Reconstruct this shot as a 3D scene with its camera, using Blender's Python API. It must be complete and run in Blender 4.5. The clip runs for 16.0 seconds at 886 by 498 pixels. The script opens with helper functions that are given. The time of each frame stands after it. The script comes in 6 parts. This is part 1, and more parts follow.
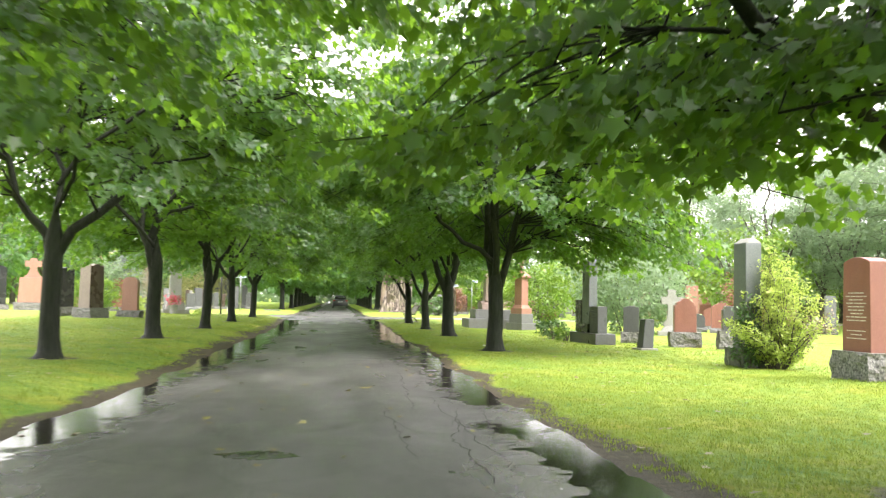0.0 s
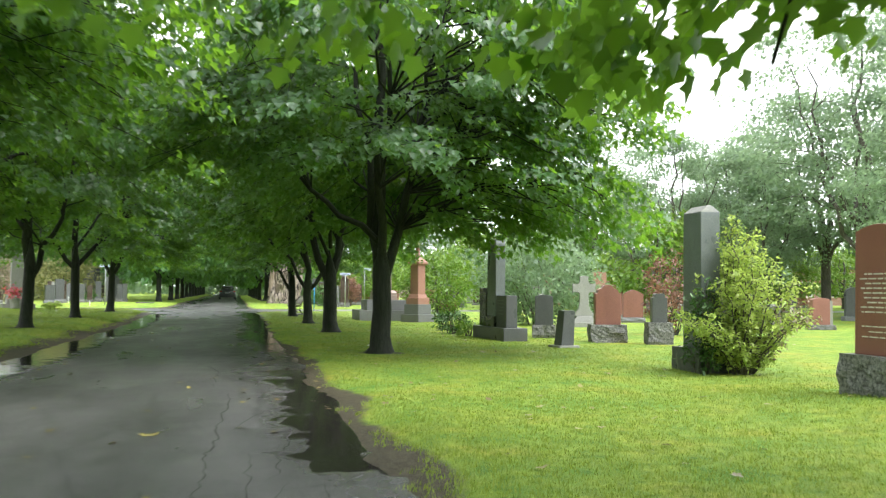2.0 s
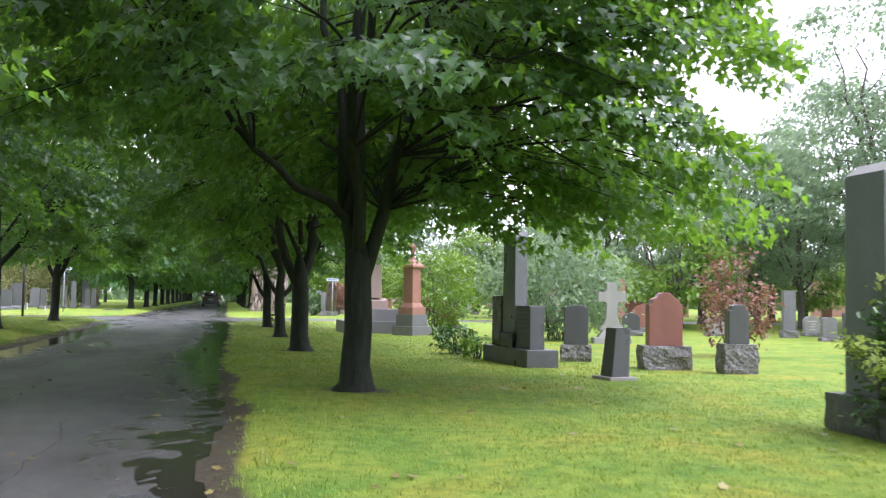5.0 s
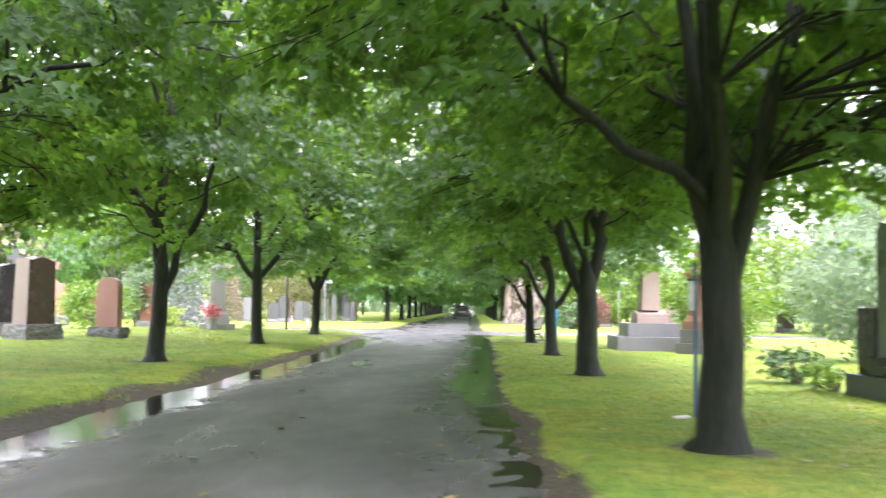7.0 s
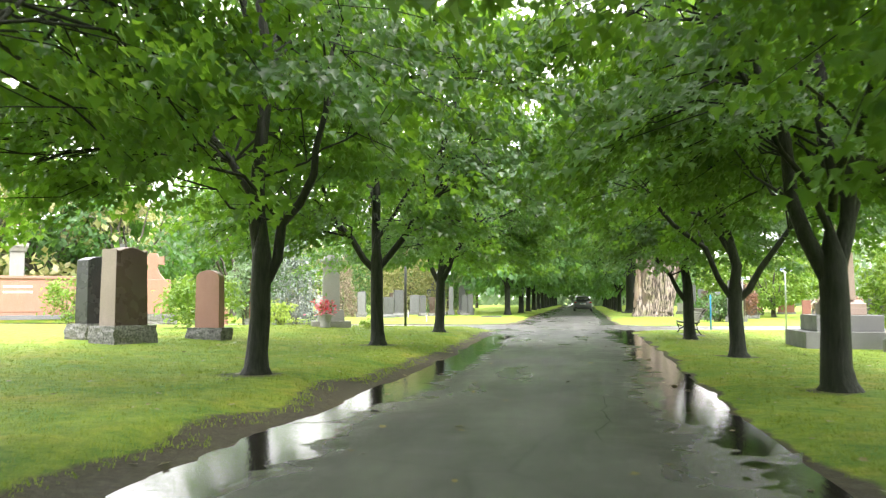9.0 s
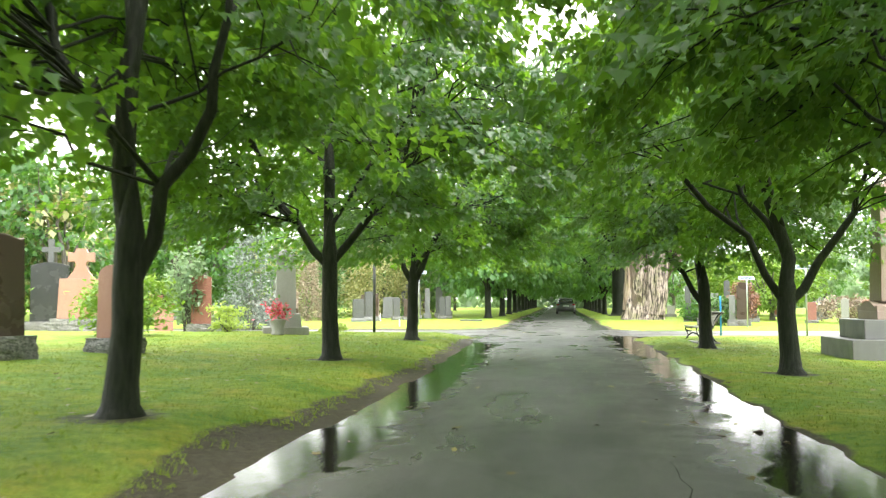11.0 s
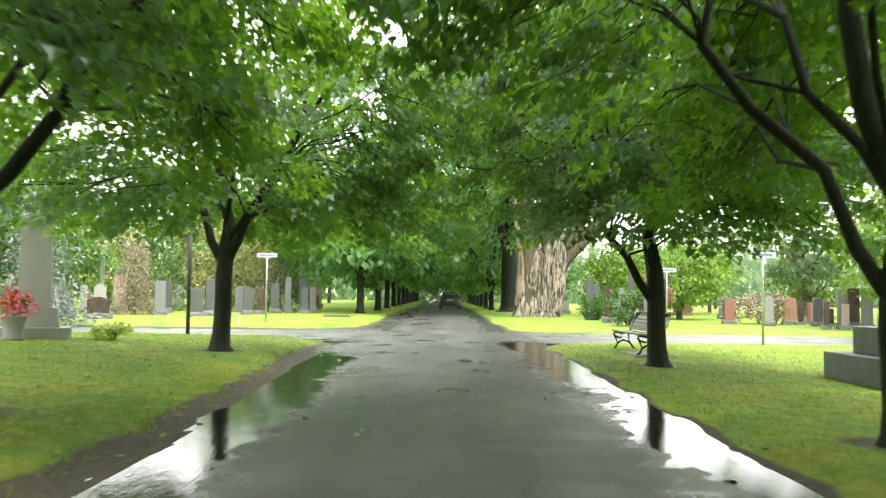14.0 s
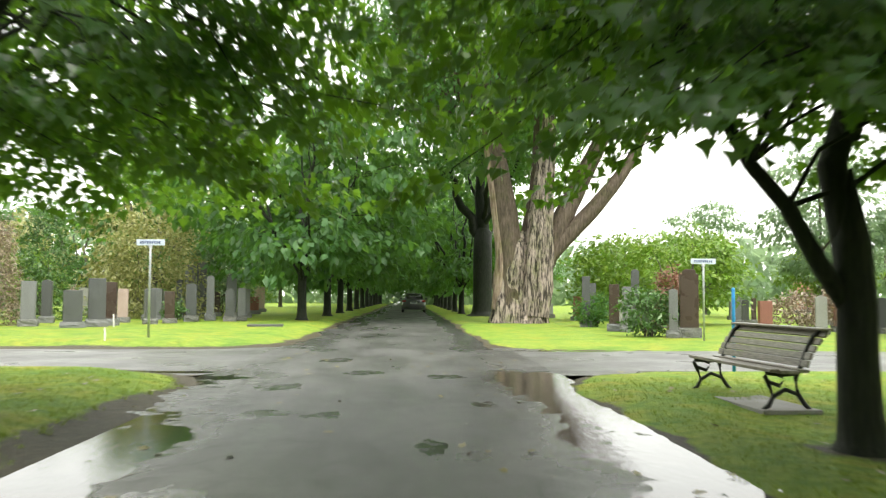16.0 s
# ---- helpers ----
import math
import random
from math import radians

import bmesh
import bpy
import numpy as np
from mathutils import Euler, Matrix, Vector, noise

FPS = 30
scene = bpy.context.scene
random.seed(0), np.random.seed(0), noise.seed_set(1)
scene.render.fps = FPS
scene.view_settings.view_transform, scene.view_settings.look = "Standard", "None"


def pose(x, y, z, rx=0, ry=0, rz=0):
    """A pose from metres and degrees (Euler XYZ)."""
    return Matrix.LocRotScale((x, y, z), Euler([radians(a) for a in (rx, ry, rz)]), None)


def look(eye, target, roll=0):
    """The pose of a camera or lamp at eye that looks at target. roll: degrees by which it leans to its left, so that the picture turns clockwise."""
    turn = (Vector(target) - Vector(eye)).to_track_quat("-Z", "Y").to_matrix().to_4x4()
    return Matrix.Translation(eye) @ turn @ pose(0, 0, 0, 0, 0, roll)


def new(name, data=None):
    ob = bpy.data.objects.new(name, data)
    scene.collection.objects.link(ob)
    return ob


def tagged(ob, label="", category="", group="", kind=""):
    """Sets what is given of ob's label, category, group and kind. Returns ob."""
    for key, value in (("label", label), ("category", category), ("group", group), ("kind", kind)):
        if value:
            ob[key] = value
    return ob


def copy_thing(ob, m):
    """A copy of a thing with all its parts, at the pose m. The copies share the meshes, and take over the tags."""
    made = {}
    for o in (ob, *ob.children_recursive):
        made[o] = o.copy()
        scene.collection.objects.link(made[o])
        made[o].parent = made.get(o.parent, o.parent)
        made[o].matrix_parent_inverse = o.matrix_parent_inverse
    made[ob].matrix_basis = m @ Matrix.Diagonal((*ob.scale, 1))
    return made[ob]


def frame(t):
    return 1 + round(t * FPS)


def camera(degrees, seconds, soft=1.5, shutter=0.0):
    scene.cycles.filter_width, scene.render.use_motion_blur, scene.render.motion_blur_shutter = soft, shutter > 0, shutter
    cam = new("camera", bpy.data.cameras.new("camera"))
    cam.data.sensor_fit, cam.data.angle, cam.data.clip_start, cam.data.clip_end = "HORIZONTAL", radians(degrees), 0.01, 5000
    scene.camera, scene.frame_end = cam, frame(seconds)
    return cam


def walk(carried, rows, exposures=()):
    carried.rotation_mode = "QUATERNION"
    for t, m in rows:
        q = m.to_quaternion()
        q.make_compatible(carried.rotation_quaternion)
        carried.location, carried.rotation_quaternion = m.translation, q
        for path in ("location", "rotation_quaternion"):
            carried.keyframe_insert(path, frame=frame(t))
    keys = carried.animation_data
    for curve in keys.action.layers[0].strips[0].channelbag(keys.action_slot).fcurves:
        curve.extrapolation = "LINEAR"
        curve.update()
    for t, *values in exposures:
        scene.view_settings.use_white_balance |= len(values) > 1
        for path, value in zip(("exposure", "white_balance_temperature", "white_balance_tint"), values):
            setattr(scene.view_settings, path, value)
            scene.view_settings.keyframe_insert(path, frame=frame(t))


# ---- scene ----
cam = camera(54.0, 16.0, soft=1.25, shutter=0.5)
PATH = [
    (0, (0.360, 0.000, 1.162), (1.556, 9.911, 1.747), 1.03),
    (0.5, (0.558, 1.066, 1.164), (2.063, 10.935, 1.733), 0.86),
    (1, (0.866, 2.149, 1.163), (2.661, 11.972, 1.706), 0.59),
    (1.5, (1.131, 3.181, 1.159), (3.221, 12.947, 1.657), 0.44),
    (2, (1.386, 4.177, 1.158), (3.720, 13.889, 1.637), 0.48),
    (2.5, (1.652, 5.116, 1.163), (4.119, 14.795, 1.654), 0.42),
    (3, (1.893, 6.042, 1.169), (4.474, 15.690, 1.679), 0.45),
    (5.5, (2.504, 10.075, 1.159), (4.702, 19.812, 1.766), 1.26),
    (6, (2.419, 10.929, 1.156), (3.824, 20.808, 1.811), 1.04),
    (6.5, (2.267, 11.792, 1.156), (2.787, 21.756, 1.825), 0.69),
    (7, (1.972, 12.760, 1.162), (1.608, 22.731, 1.834), 0.74),
    (7.5, (1.691, 13.704, 1.164), (0.559, 23.621, 1.775), -0.06),
    (8, (1.392, 14.664, 1.164), (-0.019, 24.546, 1.759), -0.35),
    (8.5, (1.059, 15.623, 1.176), (-0.528, 25.480, 1.751), -0.07),
    (11, (0.224, 20.792, 1.167), (-1.105, 30.684, 1.772), -0.15),
    (11.5, (0.195, 21.806, 1.167), (-0.884, 31.731, 1.739), 0.06),
    (12, (0.188, 22.879, 1.169), (-0.578, 32.836, 1.702), 0.38),
    (12.5, (0.177, 24.022, 1.157), (-0.292, 33.997, 1.682), 0.53),
    (13, (0.181, 25.341, 1.163), (-0.084, 35.325, 1.672), 0.67),
    (13.5, (0.205, 26.833, 1.158), (0.068, 36.818, 1.683), 0.52),
    (14, (0.142, 28.719, 1.166), (0.140, 38.705, 1.692), 0.72),
    (14.5, (0.160, 30.675, 1.164), (0.216, 40.661, 1.688), 0.95),
    (15, (0.135, 32.790, 1.157), (0.345, 42.774, 1.687), 0.95),
    (15.2, (0.171, 33.705, 1.153), (0.404, 43.687, 1.708), 0.82),
    (15.5, (0.228, 35.098, 1.158), (0.542, 45.077, 1.716), 0.51),
    (16, (0.359, 37.472, 1.159), (0.750, 47.449, 1.713), 0.32),
]
EXPOSURE = 1.45
STOPS = [
    (0.0, 0.80, 6750, 18.0), (1.5, 0.42, 6700, 13.0), (2.0, 0.04, 6350, 9.0), (3.0, -0.24, 5900, 11.0), (5.5, 0.14, 5850, 29.0), (7.0, 1.14, 6100, 30.0), (8.5, 0.88, 6650, 18.0),
    (11.0, 0.86, 6700, 9.0), (12.0, 0.98, 6450, 8.0), (13.0, 0.68, 6650, 6.0), (14.0, 0.50, 6800, 5.0), (15.0, 0.27, 6850, 5.0), (15.5, 0.14, 6850, 5.0), (16.0, -0.05, 6900, 6.0),
]
walk(cam, [(t, look(eye, target, roll)) for t, eye, target, roll in PATH], [(t, EXPOSURE + s, float(k), tint) for t, s, k, tint in STOPS])

# ---------------------------------------------------------------- sky and light
world = bpy.data.worlds.new("overcast_sky")
scene.world = world
world.use_nodes = True
wn, wl = world.node_tree.nodes, world.node_tree.links
wn.clear()
sky = wn.new("ShaderNodeTexSky")
sky.sky_type, sky.sun_disc = "NISHITA", False
sky.sun_elevation, sky.sun_rotation = radians(58), radians(130)
sky.air_density, sky.dust_density, sky.ozone_density = 1.0, 4.0, 1.0
grey = wn.new("ShaderNodeHueSaturation")
grey.inputs["Saturation"].default_value = 0.12
cloud = wn.new("ShaderNodeMixRGB")
cloud.inputs[0].default_value = 0.55
cloud.inputs[2].default_value = (9.6, 9.8, 10.0, 1)
wback = wn.new("ShaderNodeBackground")
wback.inputs["Strength"].default_value = 0.14
wout = wn.new("ShaderNodeOutputWorld")
wl.new(sky.outputs[0], grey.inputs["Color"])
wl.new(grey.outputs[0], cloud.inputs[1])
wl.new(cloud.outputs[0], wback.inputs["Color"])
wl.new(wback.outputs[0], wout.inputs["Surface"])

sun = new("sun", bpy.data.lights.new("sun", "SUN"))
sun.data.energy, sun.data.angle, sun.data.color = 1.2, radians(25), (1.0, 0.97, 0.92)
sun.matrix_world = look((0, 0, 60), (-22, 24, 0))

# ---------------------------------------------------------------- materials
def material(name):
    m = bpy.data.materials.new(name)
    m.use_nodes = True
    nt = m.node_tree
    return m, nt, nt.nodes["Principled BSDF"], nt.nodes["Material Output"]


def node(nt, kind, **inputs):
    n = nt.nodes.new(kind)
    for key, value in inputs.items():
        n.inputs[key.replace("_", " ")].default_value = value
    return n


def ramp(nt, source, stops):
    r = nt.nodes.new("ShaderNodeValToRGB")
    el = r.color_ramp.elements
    while len(el) < len(stops):
        el.new(0.5)
    for e, (p, c) in zip(el, stops):
        e.position, e.color = p, (*c, 1)
    nt.links.new(source, r.inputs[0])
    return r.outputs[0]


def coords(nt, scale=(1, 1, 1), world_space=False):
    mp = nt.nodes.new("ShaderNodeMapping")
    mp.inputs["Scale"].default_value = scale
    if world_space:
        nt.links.new(nt.nodes.new("ShaderNodeNewGeometry").outputs["Position"], mp.inputs[0])
    else:
        nt.links.new(nt.nodes.new("ShaderNodeTexCoord").outputs["Object"], mp.inputs[0])
    return mp.outputs[0]


def noise_tex(nt, vec, scale, detail=4, rough=0.55):
    n = node(nt, "ShaderNodeTexNoise", Scale=scale, Detail=detail, Roughness=rough)
    nt.links.new(vec, n.inputs["Vector"])
    return n.outputs[0]


def mixed(nt, fac, a, b, blend="MIX"):
    n = nt.nodes.new("ShaderNodeMixRGB")
    n.blend_type = blend
    for k, v in enumerate((fac, a, b)):
        if isinstance(v, (float, int)):
            n.inputs[k].default_value = v if k == 0 else (v, v, v, 1)
        elif isinstance(v, tuple):
            n.inputs[k].default_value = (*v, 1)
        else:
            nt.links.new(v, n.inputs[k])
    return n.outputs[0]


def bumped(nt, bsdf, height, strength, distance=0.02):
    b = node(nt, "ShaderNodeBump", Strength=strength, Distance=distance)
    nt.links.new(height, b.inputs["Height"])
    nt.links.new(b.outputs[0], bsdf.inputs["Normal"])


def stone(name, dark, light, rough=0.45, speck=220, stain=0.5, bump=0.15):
    """Granite: fine specks over a slow stain."""
    m, nt, b, _ = material(name)
    v = coords(nt, world_space=True)
    fine = noise_tex(nt, v, speck, 2, 0.7)
    slow = noise_tex(nt, v, 2.2, 5)
    col = ramp(nt, fine, [(0.32, dark), (0.68, light)])
    streak = ramp(nt, noise_tex(nt, coords(nt, (3.5, 3.5, 0.9), True), 1.3, 6, 0.65), [(0.34, (0.74, 0.73, 0.71)), (0.66, (1, 1, 1))])
    col = mixed(nt, stain, col, streak, "MULTIPLY")
    nt.links.new(col, b.inputs["Base Color"])
    nt.links.new(ramp(nt, slow, [(0.3, (rough - 0.14,) * 3), (0.7, (rough + 0.12,) * 3)]), b.inputs["Roughness"])
    bumped(nt, b, mixed(nt, 0.5, fine, slow), bump, 0.01)
    return m


M = {}
M["granite_red"] = stone("granite_red", (0.145, 0.052, 0.040), (0.34, 0.150, 0.115))
M["granite_pink"] = stone("granite_pink", (0.25, 0.18, 0.155), (0.46, 0.36, 0.325), 0.55)
M["granite_orange"] = stone("granite_orange", (0.25, 0.112, 0.080), (0.43, 0.245, 0.185), 0.5)
M["granite_grey"] = stone("granite_grey", (0.095, 0.10, 0.105), (0.235, 0.24, 0.245), 0.5)
M["granite_light"] = stone("granite_light", (0.19, 0.19, 0.18), (0.36, 0.36, 0.34), 0.65)
M["granite_black"] = stone("granite_black", (0.012, 0.013, 0.014), (0.045, 0.047, 0.05), 0.25, stain=0.3, bump=0.05)
M["granite_dark"] = stone("granite_dark", (0.045, 0.048, 0.05), (0.12, 0.125, 0.13), 0.4)
M["granite_slate"] = stone("granite_slate", (0.075, 0.088, 0.090), (0.21, 0.235, 0.235), 0.38)
M["granite_taupe"] = stone("granite_taupe", (0.15, 0.12, 0.10), (0.31, 0.26, 0.22), 0.7)
M["granite_brown"] = stone("granite_brown", (0.035, 0.024, 0.02), (0.095, 0.068, 0.055), 0.3, stain=0.3, bump=0.05)
M["rock_pitched"] = stone("rock_pitched", (0.045, 0.046, 0.045), (0.27, 0.27, 0.26), 0.7, 26, 0.8, 1.0)
M["concrete"] = stone("concrete", (0.20, 0.195, 0.18), (0.36, 0.35, 0.33), 0.7, 90)


def plain(name, colour, rough=0.5, metal=0.0, vary=0.2):
    m, nt, b, _ = material(name)
    n = noise_tex(nt, coords(nt, world_space=True), 9, 4)
    lo = tuple(c * (1 - vary) for c in colour)
    hi = tuple(min(1, c * (1 + vary)) for c in colour)
    nt.links.new(ramp(nt, n, [(0.35, lo), (0.65, hi)]), b.inputs["Base Color"])
    b.inputs["Roughness"].default_value, b.inputs["Metallic"].default_value = rough, metal
    bumped(nt, b, noise_tex(nt, coords(nt, world_space=True), 60, 3), 0.1, 0.004)
    return m


M["lettering"] = plain("lettering", (0.62, 0.58, 0.53), 0.6)
M["galvanised"] = plain("galvanised", (0.42, 0.44, 0.45), 0.45, 0.6)
M["pole_dark"] = plain("pole_dark", (0.03, 0.032, 0.03), 0.5)
M["sign_plate"] = plain("sign_plate", (0.50, 0.56, 0.66), 0.4, 0.0, 0.08)
M["sign_ink"] = plain("sign_ink", (0.09, 0.12, 0.22), 0.5)
M["cast_iron"] = plain("cast_iron", (0.012, 0.013, 0.012), 0.4, 0.2)
M["blue_paint"] = plain("blue_paint", (0.03, 0.26, 0.62), 0.4)
M["white_paint"] = plain("white_paint", (0.72, 0.72, 0.70), 0.5, 0, 0.08)
M["petal_red"] = plain("petal_red", (0.55, 0.02, 0.04), 0.6, 0, 0.4)
M["petal_pink"] = plain("petal_pink", (0.72, 0.18, 0.26), 0.6, 0, 0.3)
M["paper"] = plain("paper", (0.75, 0.74, 0.70), 0.8, 0, 0.06)

m, nt, b, _ = material("brick")
br = node(nt, "ShaderNodeTexBrick", Scale=1.0)
br.inputs["Color1"].default_value, br.inputs["Color2"].default_value, br.inputs["Mortar"].default_value = (0.30, 0.12, 0.085, 1), (0.38, 0.17, 0.12, 1), (0.42, 0.38, 0.34, 1)
br.inputs["Brick Width"].default_value, br.inputs["Row Height"].default_value, br.inputs["Mortar Size"].default_value = 0.22, 0.075, 0.009
turned = nt.nodes.new("ShaderNodeMapping")
turned.inputs["Rotation"].default_value = (radians(90), 0, 0)
nt.links.new(nt.nodes.new("ShaderNodeTexCoord").outputs["Object"], turned.inputs[0])
nt.links.new(turned.outputs[0], br.inputs["Vector"])
nt.links.new(br.outputs["Color"], b.inputs["Base Color"])
b.inputs["Roughness"].default_value = 0.85
M["brick"] = m

# weathered wooden slats of the bench
m, nt, b, _ = material("bench_wood")
v = coords(nt, (14, 1.2, 14))
g = noise_tex(nt, v, 6, 6, 0.65)
nt.links.new(ramp(nt, g, [(0.3, (0.10, 0.085, 0.07)), (0.5, (0.21, 0.185, 0.155)), (0.72, (0.33, 0.30, 0.26))]), b.inputs["Base Color"])
b.inputs["Roughness"].default_value = 0.42
bumped(nt, b, g, 0.4, 0.004)
M["bench_wood"] = m


def bark(name, dark, light, scale=1.0, strength=0.8, rough=0.7, edge=0.16, along=1.3):
    m, nt, b, _ = material(name)
    v = coords(nt, (9 * scale, 9 * scale, along * scale), True)
    ridges = noise_tex(nt, v, 2.6, 7, 0.68)
    slow = noise_tex(nt, coords(nt, world_space=True), 1.7, 4)
    col = ramp(nt, ridges, [(0.5 - edge, dark), (0.5 + edge, light)])
    moss = ramp(nt, slow, [(0.48, (1, 1, 1)), (0.72, (0.72, 0.86, 0.55))])
    nt.links.new(mixed(nt, 1.0, col, moss, "MULTIPLY"), b.inputs["Base Color"])
    b.inputs["Roughness"].default_value = rough
    b.inputs["Specular IOR Level"].default_value = 0.22
    bumped(nt, b, ridges, strength, 0.03)
    return m


M["bark_maple"] = bark("bark_maple", (0.0065, 0.0085, 0.0050), (0.024, 0.029, 0.019), rough=0.55)
M["bark_grey"] = bark("bark_grey", (0.05, 0.045, 0.04), (0.16, 0.145, 0.125))
M["bark_poplar"] = bark("bark_poplar", (0.05, 0.038, 0.028), (0.16, 0.125, 0.098), 0.55, 1.0)
M["bark_torn"] = bark("bark_torn", (0.034, 0.028, 0.024), (0.37, 0.305, 0.265), 0.42, 1.0, 0.7, 0.075, 1.5)
M["bark_pale"] = bark("bark_pale", (0.17, 0.115, 0.085), (0.46, 0.36, 0.29), 0.45, 1.0)


def leaf(name, dark, mid, light, through_colour, amount=0.38, gloss=0.38, shine=0.55, patch=0.55):
    """Leaf blades: dark to light from leaf to leaf, with light shining through."""
    m, nt, b, out = material(name)
    rnd = nt.nodes.new("ShaderNodeNewGeometry").outputs["Random Per Island"]
    slow = noise_tex(nt, coords(nt, world_space=True), patch, 3)
    fac = mixed(nt, 0.62, rnd, slow)
    col = ramp(nt, fac, [(0.22, dark), (0.5, mid), (0.8, light)])
    nt.links.new(col, b.inputs["Base Color"])
    b.inputs["Roughness"].default_value = gloss
    b.inputs["Specular IOR Level"].default_value = shine
    tr = nt.nodes.new("ShaderNodeBsdfTranslucent")
    nt.links.new(mixed(nt, 0.7, col, through_colour), tr.inputs["Color"])
    mx = nt.nodes.new("ShaderNodeMixShader")
    mx.inputs[0].default_value = amount
    nt.links.new(b.outputs[0], mx.inputs[1])
    nt.links.new(tr.outputs[0], mx.inputs[2])
    nt.links.new(mx.outputs[0], out.inputs["Surface"])
    return m


M["leaf_maple"] = leaf("leaf_maple", (0.013, 0.042, 0.018), (0.040, 0.098, 0.046), (0.120, 0.206, 0.112), (0.33, 0.63, 0.02), 0.46, 0.40, 0.7)
M["leaf_far"] = leaf("leaf_far", (0.024, 0.072, 0.026), (0.050, 0.126, 0.046), (0.096, 0.190, 0.076), (0.20, 0.42, 0.03), 0.5, 0.45)
# pale grey-green leaf; the haze of distance is mixed into the colour
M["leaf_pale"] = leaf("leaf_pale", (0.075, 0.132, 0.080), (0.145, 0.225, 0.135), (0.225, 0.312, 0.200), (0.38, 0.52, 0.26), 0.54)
M["leaf_lime"] = leaf("leaf_lime", (0.07, 0.16, 0.02), (0.13, 0.25, 0.03), (0.24, 0.34, 0.05), (0.26, 0.40, 0.04))
M["leaf_bush"] = leaf("leaf_bush", (0.22, 0.31, 0.075), (0.34, 0.44, 0.12), (0.50, 0.55, 0.20), (0.50, 0.63, 0.12), 0.62)
M["leaf_red"] = leaf("leaf_red", (0.14, 0.062, 0.048), (0.23, 0.115, 0.085), (0.30, 0.18, 0.125), (0.30, 0.14, 0.08))
M["leaf_dry"] = leaf("leaf_dry", (0.17, 0.13, 0.095), (0.27, 0.215, 0.16), (0.38, 0.32, 0.24), (0.3, 0.18, 0.1), 0.2)
M["leaf_yellow"] = leaf("leaf_yellow", (0.20, 0.225, 0.085), (0.36, 0.37, 0.16), (0.50, 0.47, 0.25), (0.3, 0.3, 0.05))
M["leaf_cedar"] = leaf("leaf_cedar", (0.03, 0.085, 0.02), (0.055, 0.135, 0.03), (0.10, 0.19, 0.045), (0.10, 0.2, 0.03), 0.2)
M["leaf_spruce"] = leaf("leaf_spruce", (0.09, 0.12, 0.10), (0.15, 0.185, 0.155), (0.22, 0.26, 0.22), (0.15, 0.2, 0.15), 0.15)
M["grass_blade"] = leaf("grass_blade", (0.105, 0.180, 0.028), (0.205, 0.290, 0.042), (0.33, 0.385, 0.070), (0.34, 0.45, 0.05), 0.40, 0.5, patch=4.5)
M["litter_leaf"] = leaf("litter_leaf", (0.10, 0.07, 0.03), (0.20, 0.16, 0.05), (0.30, 0.28, 0.09), (0.2, 0.2, 0.05), 0.1)

# lawn: mown grass that wears to wet mud along the road
m, nt, b, _ = material("lawn")
v = coords(nt, world_space=True)
blades = noise_tex(nt, v, 55, 5, 0.75)
patch = noise_tex(nt, v, 0.9, 6, 0.6)
broad = noise_tex(nt, v, 0.14, 3)
green = ramp(nt, blades, [(0.30, (0.112, 0.178, 0.024)), (0.52, (0.215, 0.300, 0.040)), (0.75, (0.340, 0.415, 0.070))])
dry = ramp(nt, patch, [(0.36, (0.62, 0.82, 0.8)), (0.52, (1, 1, 1)), (0.66, (1.28, 0.96, 0.95))])
green = mixed(nt, 1.0, green, dry, "MULTIPLY")
clumps_ = ramp(nt, noise_tex(nt, v, 5.5, 4, 0.6), [(0.34, (0.66, 0.78, 0.75)), (0.5, (1, 1, 1)), (0.66, (1.25, 1.16, 1.2))])
green = mixed(nt, 1.0, green, clumps_, "MULTIPLY")
green = mixed(nt, 0.5, green, ramp(nt, broad, [(0.3, (0.8, 0.9, 0.8)), (0.7, (1.1, 1.05, 0.9))]), "MULTIPLY")
mud = ramp(nt, noise_tex(nt, v, 18, 6, 0.7), [(0.3, (0.030, 0.026, 0.016)), (0.52, (0.072, 0.062, 0.040)), (0.7, (0.125, 0.108, 0.066))])
at = nt.nodes.new("ShaderNodeAttribute")
at.attribute_name = "mud"
# the bare soil frays into the grass
frayed = mixed(nt, 0.42, at.outputs["Fac"], noise_tex(nt, v, 7.5, 6, 0.7))
bare = ramp(nt, frayed, [(0.34, (0, 0, 0)), (0.56, (1, 1, 1))])
nt.links.new(mixed(nt, bare, green, mud), b.inputs["Base Color"])
nt.links.new(mixed(nt, bare, 0.75, 0.62), b.inputs["Roughness"])
b.inputs["Specular IOR Level"].default_value = 0.22
bumped(nt, b, blades, 0.9, 0.03)
M["lawn"] = m

# wet asphalt
m, nt, b, _ = material("wet_asphalt")
v = coords(nt, world_space=True)
grit = noise_tex(nt, v, 130, 3, 0.8)
tone = noise_tex(nt, coords(nt, (1.0, 0.28, 1), True), 1.1, 6, 0.6)
damp = noise_tex(nt, coords(nt, (1.0, 0.35, 1), True), 0.8, 5, 0.62)
col = ramp(nt, tone, [(0.32, (0.045, 0.044, 0.042)), (0.52, (0.075, 0.074, 0.072)), (0.72, (0.116, 0.114, 0.110))])
col = mixed(nt, 0.55, col, ramp(nt, grit, [(0.3, (0.5, 0.5, 0.5)), (0.7, (1.35, 1.35, 1.35))]), "MULTIPLY")
crack = node(nt, "ShaderNodeTexVoronoi", Scale=0.55)
crack.feature = "DISTANCE_TO_EDGE"
warp = mixed(nt, 0.12, v, nt.nodes.new("ShaderNodeTexNoise").outputs["Color"], "ADD")
